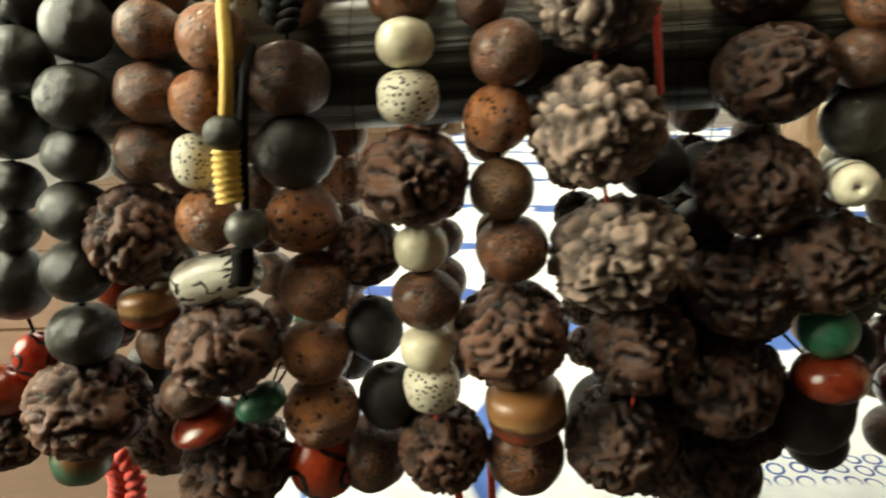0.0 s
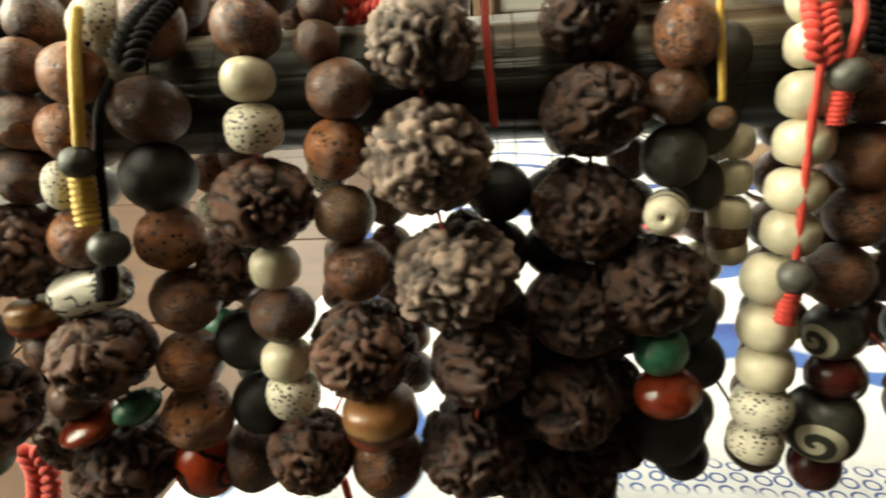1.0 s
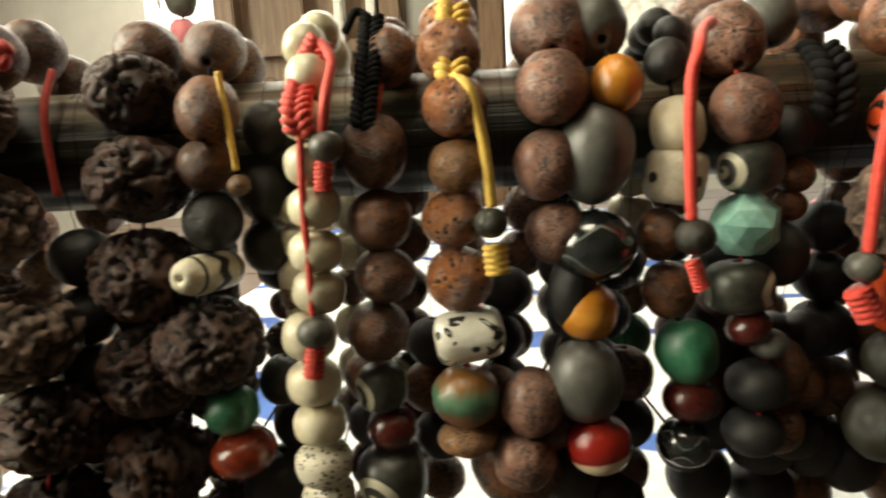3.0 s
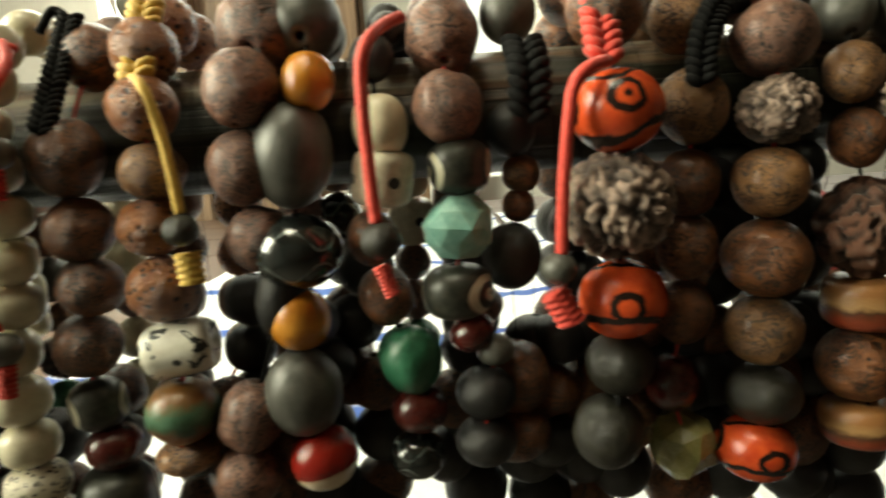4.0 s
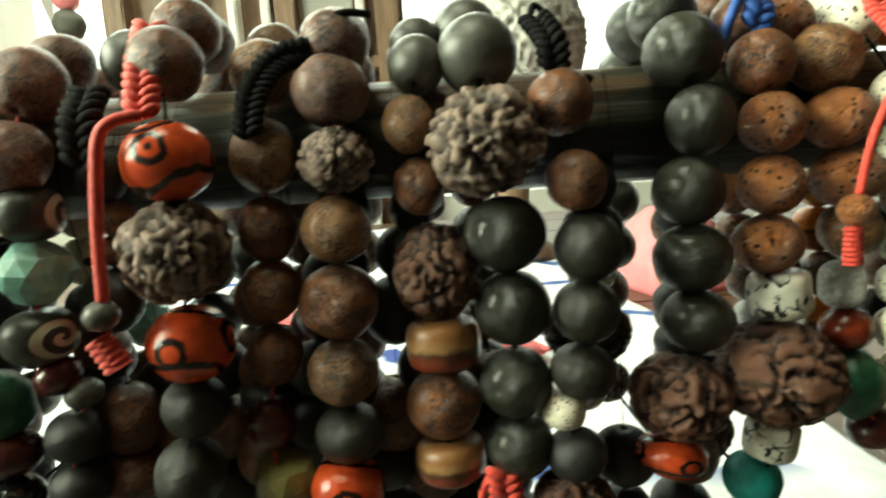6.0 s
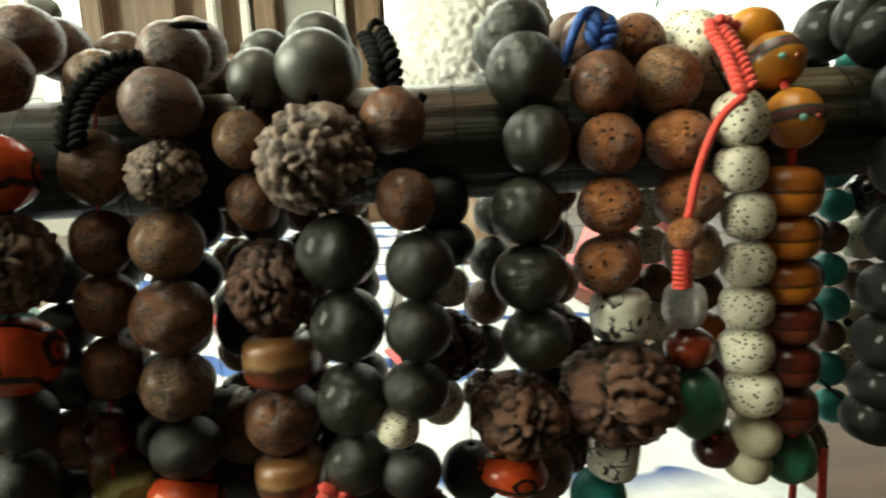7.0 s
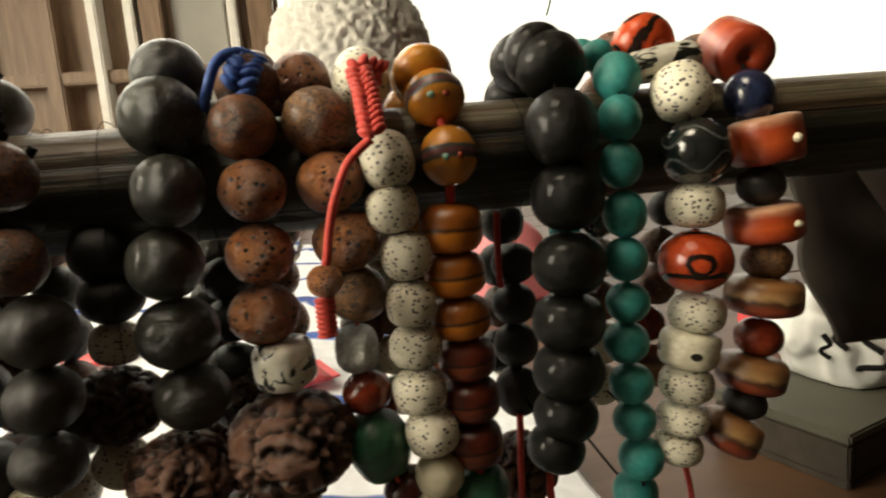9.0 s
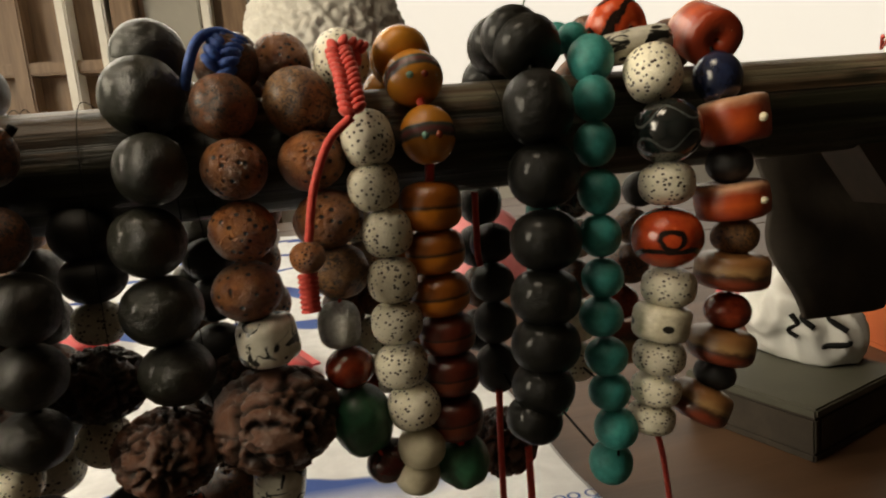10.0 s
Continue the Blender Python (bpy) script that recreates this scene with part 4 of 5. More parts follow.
bracelet("large pale brown rudraksha seed bracelet", [
    ("P", 90.0, 6.7, 8.6, 22.7, 20.6), ("P", 89.8, 6.0, -14.1, 27.5, 25.4), ("P", 94.3, 6.0, -40.3, 29.2, 25.7),
    ("q", 99.0, 6.0, -61.3, 23.3, 21.2), ("q", 95.9, 8.6, -85.5, 25.6, 25.7),
])
# near-black seeds: shade of the pale strand is put into their colour
bracelet("very dark rudraksha seed bracelet", [
    ("q", 123.8, 16.2, 11.8, 20.4, 18.1), ("q", 124.6, 12.0, -6.8, 22.7, 20.5), ("q", 123.2, 12.0, -28.5, 24.6, 22.7),
    ("q", 121.9, 12.0, -51.0, 24.4, 23.1), ("q", 120.2, 12.0, -74.4, 23.7, 26.3), ("q", 120.9, 20.8, -103.3, 24.8, 29.3),
])
bracelet("brown wooden bead bracelet with a pierced bone barrel", [
    ("w", 139.9, 24.8, 21.5, 14.5, 16.3), ("w", 142.2, 10.0, 7.2, 13.4, 15.0), ("w", 140.5, 10.0, -4.5, 12.2, 11.6),
    ("g", 140.6, 10.0, -16.8, 13.1, 13.1), ("k", 139.3, 8.0, -27.9, 8.9, 19.0), ("q", 136.8, 10.0, -45.0, 24.9, 23.6),
    ("J", 140.0, 10.0, -60.9, 12.3, 11.2), ("C", 141.6, 10.0, -71.7, 15.6, 11.4),
])
bracelet("smooth dark bead bracelet hanging behind", [
    ("g", 152.2, 20.0, 2.6, 12.2, 13.7), ("g", 149.9, 20.0, -11.4, 13.2, 14.5), ("g", 148.9, 20.0, -24.8, 11.4, 12.9),
    ("y", 155.7, 20.0, -36.3, 9.6, 10.8), ("g", 149.4, 20.0, -58.0, 11.3, 12.8), ("b", 145.5, 23.7, -88.7, 19.7, 22.2),
], bare=True)
bracelet("ivory bead bracelet with spotted beads at its end", [
    ("I", 164.0, 6.0, 3.7, 9.8, 8.7), ("I", 164.0, 6.0, -5.4, 10.8, 9.3), ("I", 164.3, 6.0, -14.5, 11.5, 9.3),
    ("I", 163.7, 6.0, -24.0, 11.7, 9.2), ("I", 163.6, 6.0, -32.8, 11.6, 9.6), ("I", 160.6, 6.0, -42.9, 12.1, 10.7),
    ("I", 160.7, 6.0, -53.6, 12.3, 10.3), ("I", 161.2, 6.0, -63.4, 12.0, 9.8), ("S", 161.3, 6.0, -73.1, 13.2, 9.8),
    ("S", 161.3, 7.6, -82.5, 12.5, 9.1),
])
bracelet("smooth reddish brown wooden bead bracelet with carved black beads", [
    ("w", 180.6, 19.4, 17.4, 13.6, 15.3), ("w", 177.5, 9.0, -3.6, 14.6, 16.4), ("w", 177.7, 9.0, -18.4, 14.4, 13.6),
    ("w", 178.1, 9.0, -30.6, 14.0, 12.5), ("w", 175.5, 9.0, -43.4, 14.1, 13.7), ("V", 175.5, 9.0, -56.7, 12.0, 11.3),
    ("r", 177.3, 9.0, -66.8, 11.9, 10.3), ("V", 176.3, 9.5, -79.3, 16.6, 16.3), ("r", 178.5, 14.6, -94.0, 12.3, 13.4),
])
bracelet("speckled brown seed bracelet with a white painted bone bead", [
    ("W", 195.3, 7.0, 4.9, 13.8, 12.8), ("y", 195.4, 7.0, -7.6, 13.2, 11.6), ("W", 193.7, 7.0, -18.8, 13.9, 12.1),
    ("W", 194.4, 7.0, -31.8, 15.0, 14.0), ("K", 196.0, 7.0, -44.8, 15.3, 12.2), ("M", 194.6, 7.0, -59.0, 15.7, 14.2),
    ("y", 194.6, 7.0, -68.9, 14.1, 7.7),
])
bracelet("wrinkled brown seed bracelet with a twisted black barrel", [
    ("m", 217.6, 19.1, 19.9, 18.9, 20.5), ("m", 215.5, 6.0, 7.4, 14.7, 15.9), ("m", 214.0, 6.0, -8.2, 14.0, 15.1),
    ("m", 215.7, 6.0, -22.7, 13.5, 13.3), ("b", 218.6, 6.0, -35.3, 10.4, 17.1), ("m", 209.5, 6.0, -60.9, 14.2, 16.0),
    ("m", 207.3, 6.0, -74.5, 14.5, 13.9),
])
bracelet("grey-green olive stone bracelet with amber and black beads", [
    ("H", 226.2, 21.0, 21.6, 16.9, 22.1), ("A", 228.8, 6.0, 7.6, 10.6, 11.9), ("H", 224.2, 6.0, -6.5, 16.2, 21.3),
    ("Q", 223.3, 6.0, -25.9, 18.5, 15.6), ("A", 222.1, 6.0, -40.4, 12.8, 12.9), ("H", 221.2, 6.0, -56.2, 16.5, 19.2),
    ("e", 224.0, 6.0, -71.5, 14.8, 14.0),
])
bracelet("mixed bead bracelet with ivory beads and green stone", [
    ("b", 244.4, 20.0, 19.0, 7.4, 8.3), ("b", 241.1, 12.5, 12.1, 9.3, 10.4), ("I", 242.0, 8.0, -1.8, 11.3, 12.7),
    ("U", 241.6, 8.0, -12.3, 13.0, 11.6), ("w", 238.4, 8.0, -24.6, 10.3, 11.5), ("w", 240.3, 8.0, -37.1, 11.6, 12.9),
    ("J", 244.4, 8.0, -51.3, 13.9, 15.1), ("r", 245.5, 8.0, -62.9, 12.5, 10.3), ("Q", 244.3, 8.0, -73.4, 12.7, 10.6),
])
bracelet("reddish brown seed bracelet with a turquoise faceted stone", [
    ("m", 256.0, 17.3, 16.4, 15.9, 17.9), ("m", 256.0, 8.0, 0.9, 14.4, 14.9), ("V", 257.5, 8.0, -11.1, 13.2, 11.5),
    ("t", 256.8, 8.0, -23.2, 14.6, 14.0), ("V", 255.5, 8.0, -37.2, 15.3, 11.7), ("r", 257.9, 8.0, -46.4, 10.0, 8.1),
    ("H", 262.7, 8.0, -50.7, 8.2, 6.7), ("b", 260.1, 8.0, -60.2, 13.3, 11.6), ("b", 259.6, 8.0, -71.3, 13.5, 11.2),
])
bracelet("dark wooden bead bracelet hanging behind a black braid", [
    ("H", 272.1, 32.5, 23.0, 13.6, 15.3), ("b", 269.4, 16.0, -4.3, 10.7, 12.0), ("y", 271.2, 16.0, -13.9, 8.6, 8.1),
    ("w", 270.3, 16.0, -20.8, 7.5, 7.3), ("g", 268.1, 16.0, -31.9, 13.5, 15.1), ("w", 268.1, 16.0, -60.2, 15.1, 17.0),
    ("w", 266.9, 16.0, -73.6, 16.6, 14.0),
], bare=True)
bracelet("orange banded bead bracelet with a pale rudraksha", [
    ("O", 288.9, 3.0, -2.4, 18.0, 16.4), ("P", 288.2, 3.0, -20.7, 23.2, 22.9), ("O", 288.9, 3.0, -40.2, 18.2, 16.4),
    ("g", 288.0, 3.0, -53.9, 13.9, 13.3), ("g", 285.3, 3.0, -68.8, 15.1, 15.8),
])
bracelet("tan and dark brown seed bracelet with a yellow-green stone", [
    ("y", 306.3, 10.0, -2.3, 14.2, 15.9), ("w", 305.5, 10.0, -18.1, 12.9, 14.2), ("w", 304.9, 10.0, -31.5, 13.1, 14.2),
    ("w", 304.2, 10.0, -46.0, 12.5, 14.1), ("r", 301.6, 10.0, -62.0, 11.5, 13.0), ("L", 303.4, 10.0, -76.7, 15.4, 15.7),
])
bracelet("grey and brown wrinkled seed bracelet with an orange bead", [
    ("m", 321.9, 8.0, 9.9, 16.5, 14.3), ("P", 321.9, 6.0, -4.3, 15.9, 14.8), ("y", 320.6, 6.0, -18.7, 15.2, 14.3),
    ("w", 319.9, 6.0, -34.4, 17.1, 16.4), ("y", 319.5, 6.0, -50.0, 15.8, 14.7), ("g", 319.7, 6.0, -64.2, 15.6, 13.1),
    ("O", 318.1, 6.0, -76.7, 17.0, 13.9),
])
bracelet("brown bead bracelet with a rudraksha and striped orange discs", [
    ("H", 340.3, 15.1, 15.3, 12.7, 14.3), ("y", 337.6, 7.0, 2.1, 11.0, 12.4), ("w", 339.0, 7.0, -11.1, 11.0, 12.4),
    ("R", 341.2, 7.0, -29.6, 19.2, 22.3), ("Y", 341.7, 7.0, -45.6, 16.6, 11.5), ("w", 341.0, 7.0, -59.3, 16.6, 16.3),
    ("Y", 341.6, 7.0, -72.5, 15.9, 9.9),
])
bracelet("grey-green wooden bead bracelet with a large rudraksha", [
    ("H", 353.6, 13.0, 16.2, 17.8, 16.8), ("P", 353.1, 4.0, -2.8, 25.4, 24.5), ("G", 356.2, 4.0, -22.3, 17.6, 16.2),
    ("G", 357.0, 4.0, -38.3, 16.5, 16.3), ("G", 356.9, 4.0, -55.0, 15.9, 15.7), ("G", 357.1, 4.0, -69.7, 14.9, 14.2),
])
# three lower brown beads take the dark olive to paint in their shade
bracelet("brown wooden bead bracelet with a spotted ivory bead", [
    ("w", 369.5, 5.0, 4.4, 14.0, 13.6), ("w", 371.1, 1.0, -11.9, 12.6, 12.9), ("g", 373.3, 1.0, -25.9, 14.7, 14.6),
    ("g", 372.3, 1.0, -39.6, 14.4, 13.5), ("g", 371.0, 1.0, -52.8, 14.2, 12.2), ("S", 366.6, 1.0, -61.1, 9.5, 8.1),
    ("b", 368.9, 1.0, -71.4, 13.5, 11.2), ("R", 368.4, 2.9, -83.5, 18.4, 15.7),
], bare=True)
bracelet("black bead bracelet with black rudraksha and spotted seeds", [
    ("b", 367.3, 22.0, -2.0, 12.4, 14.0), ("b", 379.5, 22.0, -14.2, 13.9, 14.1), ("b", 380.3, 22.0, -24.4, 14.6, 11.9),
    ("S", 379.7, 22.0, -35.1, 11.8, 9.8), ("q", 377.8, 22.0, -49.8, 21.9, 18.8), ("S", 376.5, 22.0, -63.8, 12.8, 11.6),
    ("S", 363.6, 22.0, -68.4, 14.0, 14.3),
], bare=True)
bracelet("large dark olive wooden bead bracelet with a rudraksha", [
    ("G", 399.2, 23.7, 24.1, 16.4, 14.4), ("G", 399.0, 12.6, 14.0, 17.4, 16.7), ("G", 399.8, 6.0, -1.2, 14.6, 15.0),
    ("G", 397.0, 6.0, -16.1, 15.5, 14.9), ("G", 397.6, 6.0, -30.8, 17.0, 15.0), ("G", 398.6, 6.0, -44.9, 15.9, 14.0),
    ("R", 394.2, 6.0, -62.4, 23.0, 20.3), ("O", 392.1, 6.0, -76.2, 16.3, 9.5),
])
bracelet("speckled reddish seed bracelet with bone beads and a rudraksha", [
    ("w", 415.3, 9.7, 10.5, 14.2, 13.7), ("W", 416.1, 7.0, -2.7, 13.9, 13.3), ("W", 416.0, 7.0, -16.1, 14.4, 13.2),
    ("W", 415.2, 7.0, -29.2, 15.1, 13.2), ("K", 418.0, 7.0, -40.8, 13.6, 10.9), ("R", 417.6, 7.0, -59.0, 28.9, 24.7),
    ("K", 416.2, 7.0, -74.6, 12.0, 10.3), ("T", 413.3, 9.8, -86.1, 13.4, 12.9),
])
bracelet("brown seed bracelet with silver and red beads", [
    ("W", 428.1, 23.0, 20.8, 13.8, 14.4), ("y", 430.9, 12.0, 10.7, 15.3, 14.9), ("W", 432.3, 9.0, -2.5, 14.7, 13.2),
    ("W", 434.5, 9.0, -15.7, 15.2, 13.2), ("y", 435.6, 9.0, -27.8, 13.5, 12.6), ("Z", 434.0, 9.0, -40.2, 9.9, 10.9),
    ("C", 435.3, 9.0, -50.7, 11.6, 10.1), ("J", 436.5, 9.0, -63.9, 15.1, 16.9), ("r", 442.1, 9.0, -75.6, 11.7, 9.5),
])
bracelet("white spotted seed bracelet with two ivory beads", [
    ("S", 441.8, 19.0, 19.9, 12.9, 14.5), ("S", 444.7, 6.0, 1.1, 11.6, 12.6), ("S", 444.9, 6.0, -9.4, 11.5, 10.5),
    ("S", 446.9, 6.0, -19.9, 11.4, 10.8), ("S", 447.0, 6.0, -30.8, 11.6, 10.4), ("S", 447.0, 6.0, -40.7, 12.0, 9.9),
    ("S", 447.0, 6.0, -51.0, 12.4, 10.3), ("S", 449.0, 6.0, -61.4, 12.6, 10.8), ("I", 449.8, 6.0, -72.0, 11.6, 9.5),
    ("I", 448.2, 6.3, -78.9, 10.9, 8.9),
])
bracelet("amber inlaid bead bracelet turning red and green", [
    ("A", 456.8, 23.2, 20.9, 14.4, 11.7), ("X", 458.0, 15.9, 14.3, 14.1, 12.8), ("X", 458.8, 9.0, 0.9, 12.9, 13.8),
    ("a", 457.9, 9.0, -15.3, 14.7, 11.6), ("a", 458.0, 9.0, -25.9, 14.1, 10.5), ("a", 458.4, 9.0, -36.2, 14.0, 10.2),
    ("c", 459.1, 9.0, -46.1, 13.6, 9.9), ("c", 459.1, 9.0, -56.1, 14.0, 10.5), ("c", 459.1, 9.0, -67.1, 14.0, 11.1),
    ("J", 460.0, 9.5, -79.5, 13.6, 13.8),
], thread=RED_CORD)
bracelet("small black bead bracelet on a red cord", [
    ("b", 479.4, 35.0, -29.9, 12.5, 11.4), ("b", 478.8, 35.0, -41.3, 12.6, 11.6), ("b", 478.5, 35.0, -53.0, 12.7, 12.6),
    ("b", 478.1, 35.0, -66.7, 13.2, 14.9), ("R", 479.5, 40.0, -92.3, 22.0, 21.5),
], bare=True)
bracelet("large black wooden bead bracelet", [
    ("B", 485.4, 22.9, 23.4, 16.3, 13.2), ("B", 487.6, 19.6, 20.3, 17.4, 14.2), ("B", 484.6, 6.0, 4.8, 16.4, 17.7),
    ("B", 485.0, 6.0, -10.6, 17.0, 15.5), ("B", 484.4, 6.0, -26.1, 17.3, 14.7), ("B", 483.5, 6.0, -39.8, 17.2, 14.0),
    ("B", 482.7, 6.0, -51.8, 17.1, 14.0), ("B", 481.4, 6.0, -62.5, 15.6, 12.7), ("B", 478.5, 6.0, -70.5, 14.0, 11.4),
])
bracelet("turquoise round bead bracelet", [
    ("T", 501.6, 23.0, 22.5, 8.2, 7.9), ("T", 503.1, 16.0, 16.2, 11.5, 13.0), ("T", 498.9, 7.0, 6.0, 9.9, 11.1),
    ("T", 498.6, 7.0, -4.6, 10.0, 11.0), ("T", 499.2, 7.0, -16.1, 10.4, 11.2), ("T", 498.9, 7.0, -26.8, 10.5, 10.7),
    ("T", 499.0, 7.0, -37.4, 10.4, 10.0), ("T", 498.1, 7.0, -47.2, 11.0, 10.3), ("T", 499.0, 7.0, -57.7, 10.9, 10.0),
    ("T", 499.4, 7.0, -67.1, 10.7, 9.8), ("T", 500.7, 7.0, -77.4, 11.1, 11.1), ("T", 500.6, 10.7, -88.7, 11.5, 12.1),
])
bracelet("spotted seed bracelet with a red banded bead and black agate", [
    ("O", 515.2, 25.2, 24.5, 16.8, 13.7), ("K", 517.1, 19.5, 19.4, 19.7, 8.6), ("S", 516.7, 10.5, 11.2, 13.9, 13.6),
    ("Q", 517.9, 7.0, -3.1, 17.1, 15.7), ("S", 517.4, 7.0, -15.9, 13.7, 10.8), ("O", 516.9, 7.0, -29.4, 17.9, 15.3),
    ("S", 517.0, 7.0, -42.2, 13.8, 10.1), ("U", 514.6, 7.0, -51.0, 14.6, 9.6), ("S", 513.6, 7.0, -60.0, 13.4, 9.4),
    ("S", 512.3, 7.0, -68.7, 12.9, 8.6), ("S", 510.7, 7.0, -76.3, 12.4, 8.2),
])
bracelet("orange disc and dark bead bracelet with a red ring", [
    ("D", 539.8, 23.1, 21.7, 15.3, 17.0), ("N", 533.6, 9.0, 8.9, 11.9, 13.3), ("D", 537.0, 8.0, -2.0, 17.1, 11.5),
    ("b", 535.7, 8.0, -12.8, 11.5, 9.9), ("D", 536.3, 8.0, -21.9, 18.3, 9.1), ("y", 537.0, 8.0, -31.6, 12.0, 9.8),
    ("Y", 536.0, 8.0, -40.5, 18.9, 9.9), ("C", 534.5, 8.0, -51.2, 11.9, 10.1), ("Y", 532.4, 8.0, -60.3, 17.1, 9.6),
    ("b", 530.4, 8.0, -67.8, 10.9, 8.9), ("Y", 526.0, 8.0, -75.3, 15.7, 9.9),
])
# most strands below are dark fillers, added where gaps came out too bright
bracelet("dark brown seed bracelet half hidden behind its neighbours", [
    ("w", -4.2, 24.0, -20.7, 12.1, 11.7), ("w", -6.7, 24.0, -32.3, 12.4, 12.4), ("b", -11.6, 24.0, -44.4, 12.7, 13.2),
    ("w", -14.2, 24.0, -58.0, 13.7, 15.3), ("b", -21.6, 24.0, -72.1, 13.4, 15.0), ("R", -24.2, 29.8, -94.4, 23.7, 28.0),
], bare=True)
bracelet("black bead bracelet half hidden behind the rudraksha strands", [
    ("b", 116.6, 22.0, -26.7, 13.8, 12.8), ("b", 116.7, 22.0, -39.6, 14.1, 13.3), ("b", 116.8, 22.0, -53.2, 14.5, 14.0),
    ("b", 116.9, 22.0, -67.6, 14.9, 15.4), ("w", 117.1, 24.1, -84.0, 15.6, 17.5), ("b", 122.5, 31.3, -104.6, 16.8, 18.9),
], bare=True)
bracelet("dark wooden bead bracelet deep in the shade", [
    ("b", 259.7, 24.0, -34.0, 13.0, 10.7), ("w", 259.9, 24.0, -44.7, 13.1, 10.7), ("b", 257.6, 24.0, -55.5, 13.9, 11.9),
    ("w", 253.7, 24.0, -67.7, 14.8, 14.6), ("b", 250.6, 25.7, -82.8, 13.8, 14.9),
], bare=True)
bracelet("dark red and black bead bracelet deep in the shade", [
    ("b", 278.9, 23.0, -54.2, 13.8, 12.1), ("w", 276.7, 23.0, -66.5, 14.7, 12.6), ("b", 275.7, 23.5, -79.5, 16.3, 13.7),
], bare=True)
bracelet("dark brown bead bracelet deep in the shade", [
    ("w", 298.7, 24.0, -35.9, 12.4, 13.9), ("w", 298.3, 24.0, -53.4, 13.3, 12.4), ("b", 298.6, 24.0, -60.4, 14.7, 12.0),
    ("w", 296.4, 24.0, -75.8, 14.9, 15.8), ("b", 294.8, 28.7, -91.4, 15.6, 16.7),
], bare=True)
bracelet("black wooden bead bracelet deep in the shade", [
    ("b", 316.5, 22.0, -18.9, 12.0, 11.4), ("b", 316.0, 22.0, -30.4, 12.2, 11.5), ("b", 316.2, 22.0, -42.2, 13.0, 12.1),
    ("w", 315.7, 22.0, -54.3, 13.1, 12.1), ("b", 315.3, 22.0, -66.6, 13.9, 13.5), ("b", 315.1, 23.2, -81.4, 14.9, 15.3),
], bare=True)
bracelet("black seed bracelet deep in the shade", [
    ("b", 337.1, 24.0, -16.8, 11.5, 11.3), ("b", 337.5, 24.0, -28.5, 12.3, 11.2), ("b", 338.0, 24.0, -39.1, 13.1, 14.2),
    ("b", 337.0, 24.0, -56.7, 13.3, 15.0), ("w", 338.1, 25.8, -83.2, 16.6, 18.7), ("b", 339.8, 30.4, -96.4, 17.4, 14.3),
], bare=True)
bracelet("dark wooden bead bracelet deep in the shade", [
    ("b", 320.8, 24.0, -16.7, 13.6, 12.4), ("b", 319.1, 24.0, -29.1, 13.7, 12.6), ("w", 314.6, 24.0, -41.5, 15.3, 13.7),
    ("b", 310.1, 24.0, -54.3, 15.4, 13.2), ("b", 309.5, 24.0, -67.7, 17.1, 14.1),
], bare=True)
bracelet("very dark bead bracelet deep in the shade", [
    ("b", 334.1, 24.0, -27.4, 13.8, 13.6), ("b", 331.0, 24.0, -41.4, 15.4, 17.3), ("w", 329.0, 24.0, -67.9, 17.2, 19.3),
    ("b", 325.7, 24.8, -80.4, 17.4, 14.2),
], bare=True)
bracelet("black bead bracelet half hidden behind the olive strand", [
    ("b", 404.9, 28.0, -23.9, 12.9, 10.5), ("b", 404.8, 28.0, -34.2, 13.0, 11.1), ("b", 404.0, 28.0, -46.1, 13.2, 11.4),
    ("b", 404.1, 28.0, -56.8, 13.3, 10.9),
], bare=True)
bracelet("black bead bracelet deep in the shade", [
    ("b", 218.8, 18.0, -32.1, 11.8, 12.0), ("b", 221.5, 18.0, -44.6, 13.4, 11.8), ("b", 223.6, 18.0, -54.7, 14.3, 13.1),
    ("w", 215.7, 18.0, -69.3, 16.1, 17.9), ("b", 220.7, 21.2, -87.0, 16.9, 19.0),
], bare=True)
bracelet("dark brown bead bracelet ending low in the shade", [
    ("w", 201.1, 16.0, -63.3, 15.1, 15.2), ("w", 206.2, 17.0, -80.9, 21.3, 24.0), ("b", 230.1, 21.7, -94.3, 16.3, 18.4),
], bare=True)
bracelet("dark wooden bracelet deep in the shade of rudraksha seeds", [
    ("b", 104.3, 20.0, -24.9, 15.0, 14.0), ("b", 103.4, 20.0, -39.0, 15.3, 14.5), ("b", 102.6, 20.0, -53.9, 15.7, 14.9),
    ("w", 101.4, 20.0, -68.8, 16.1, 16.9), ("b", 94.9, 23.1, -86.9, 17.6, 19.9),
], bare=True)
bracelet("black bead bracelet lost in the shade of its neighbours", [
    ("b", 233.9, 28.0, -34.5, 14.2, 13.4), ("b", 230.3, 28.0, -47.5, 14.4, 13.3), ("w", 228.1, 28.0, -61.1, 16.1, 15.1),
    ("b", 219.9, 28.0, -74.7, 16.3, 16.8), ("b", 217.1, 32.9, -91.9, 17.1, 18.5),
], bare=True)
bracelet("dark brown bead bracelet lost in the shade of its neighbours", [
    ("w", 258.9, 27.0, -37.4, 14.0, 11.6), ("b", 258.6, 27.0, -49.0, 14.2, 12.3), ("w", 259.8, 27.0, -62.6, 15.9, 14.1),
    ("b", 258.0, 27.0, -76.5, 16.1, 17.1), ("b", 257.4, 33.4, -96.2, 17.1, 19.3),
], bare=True)
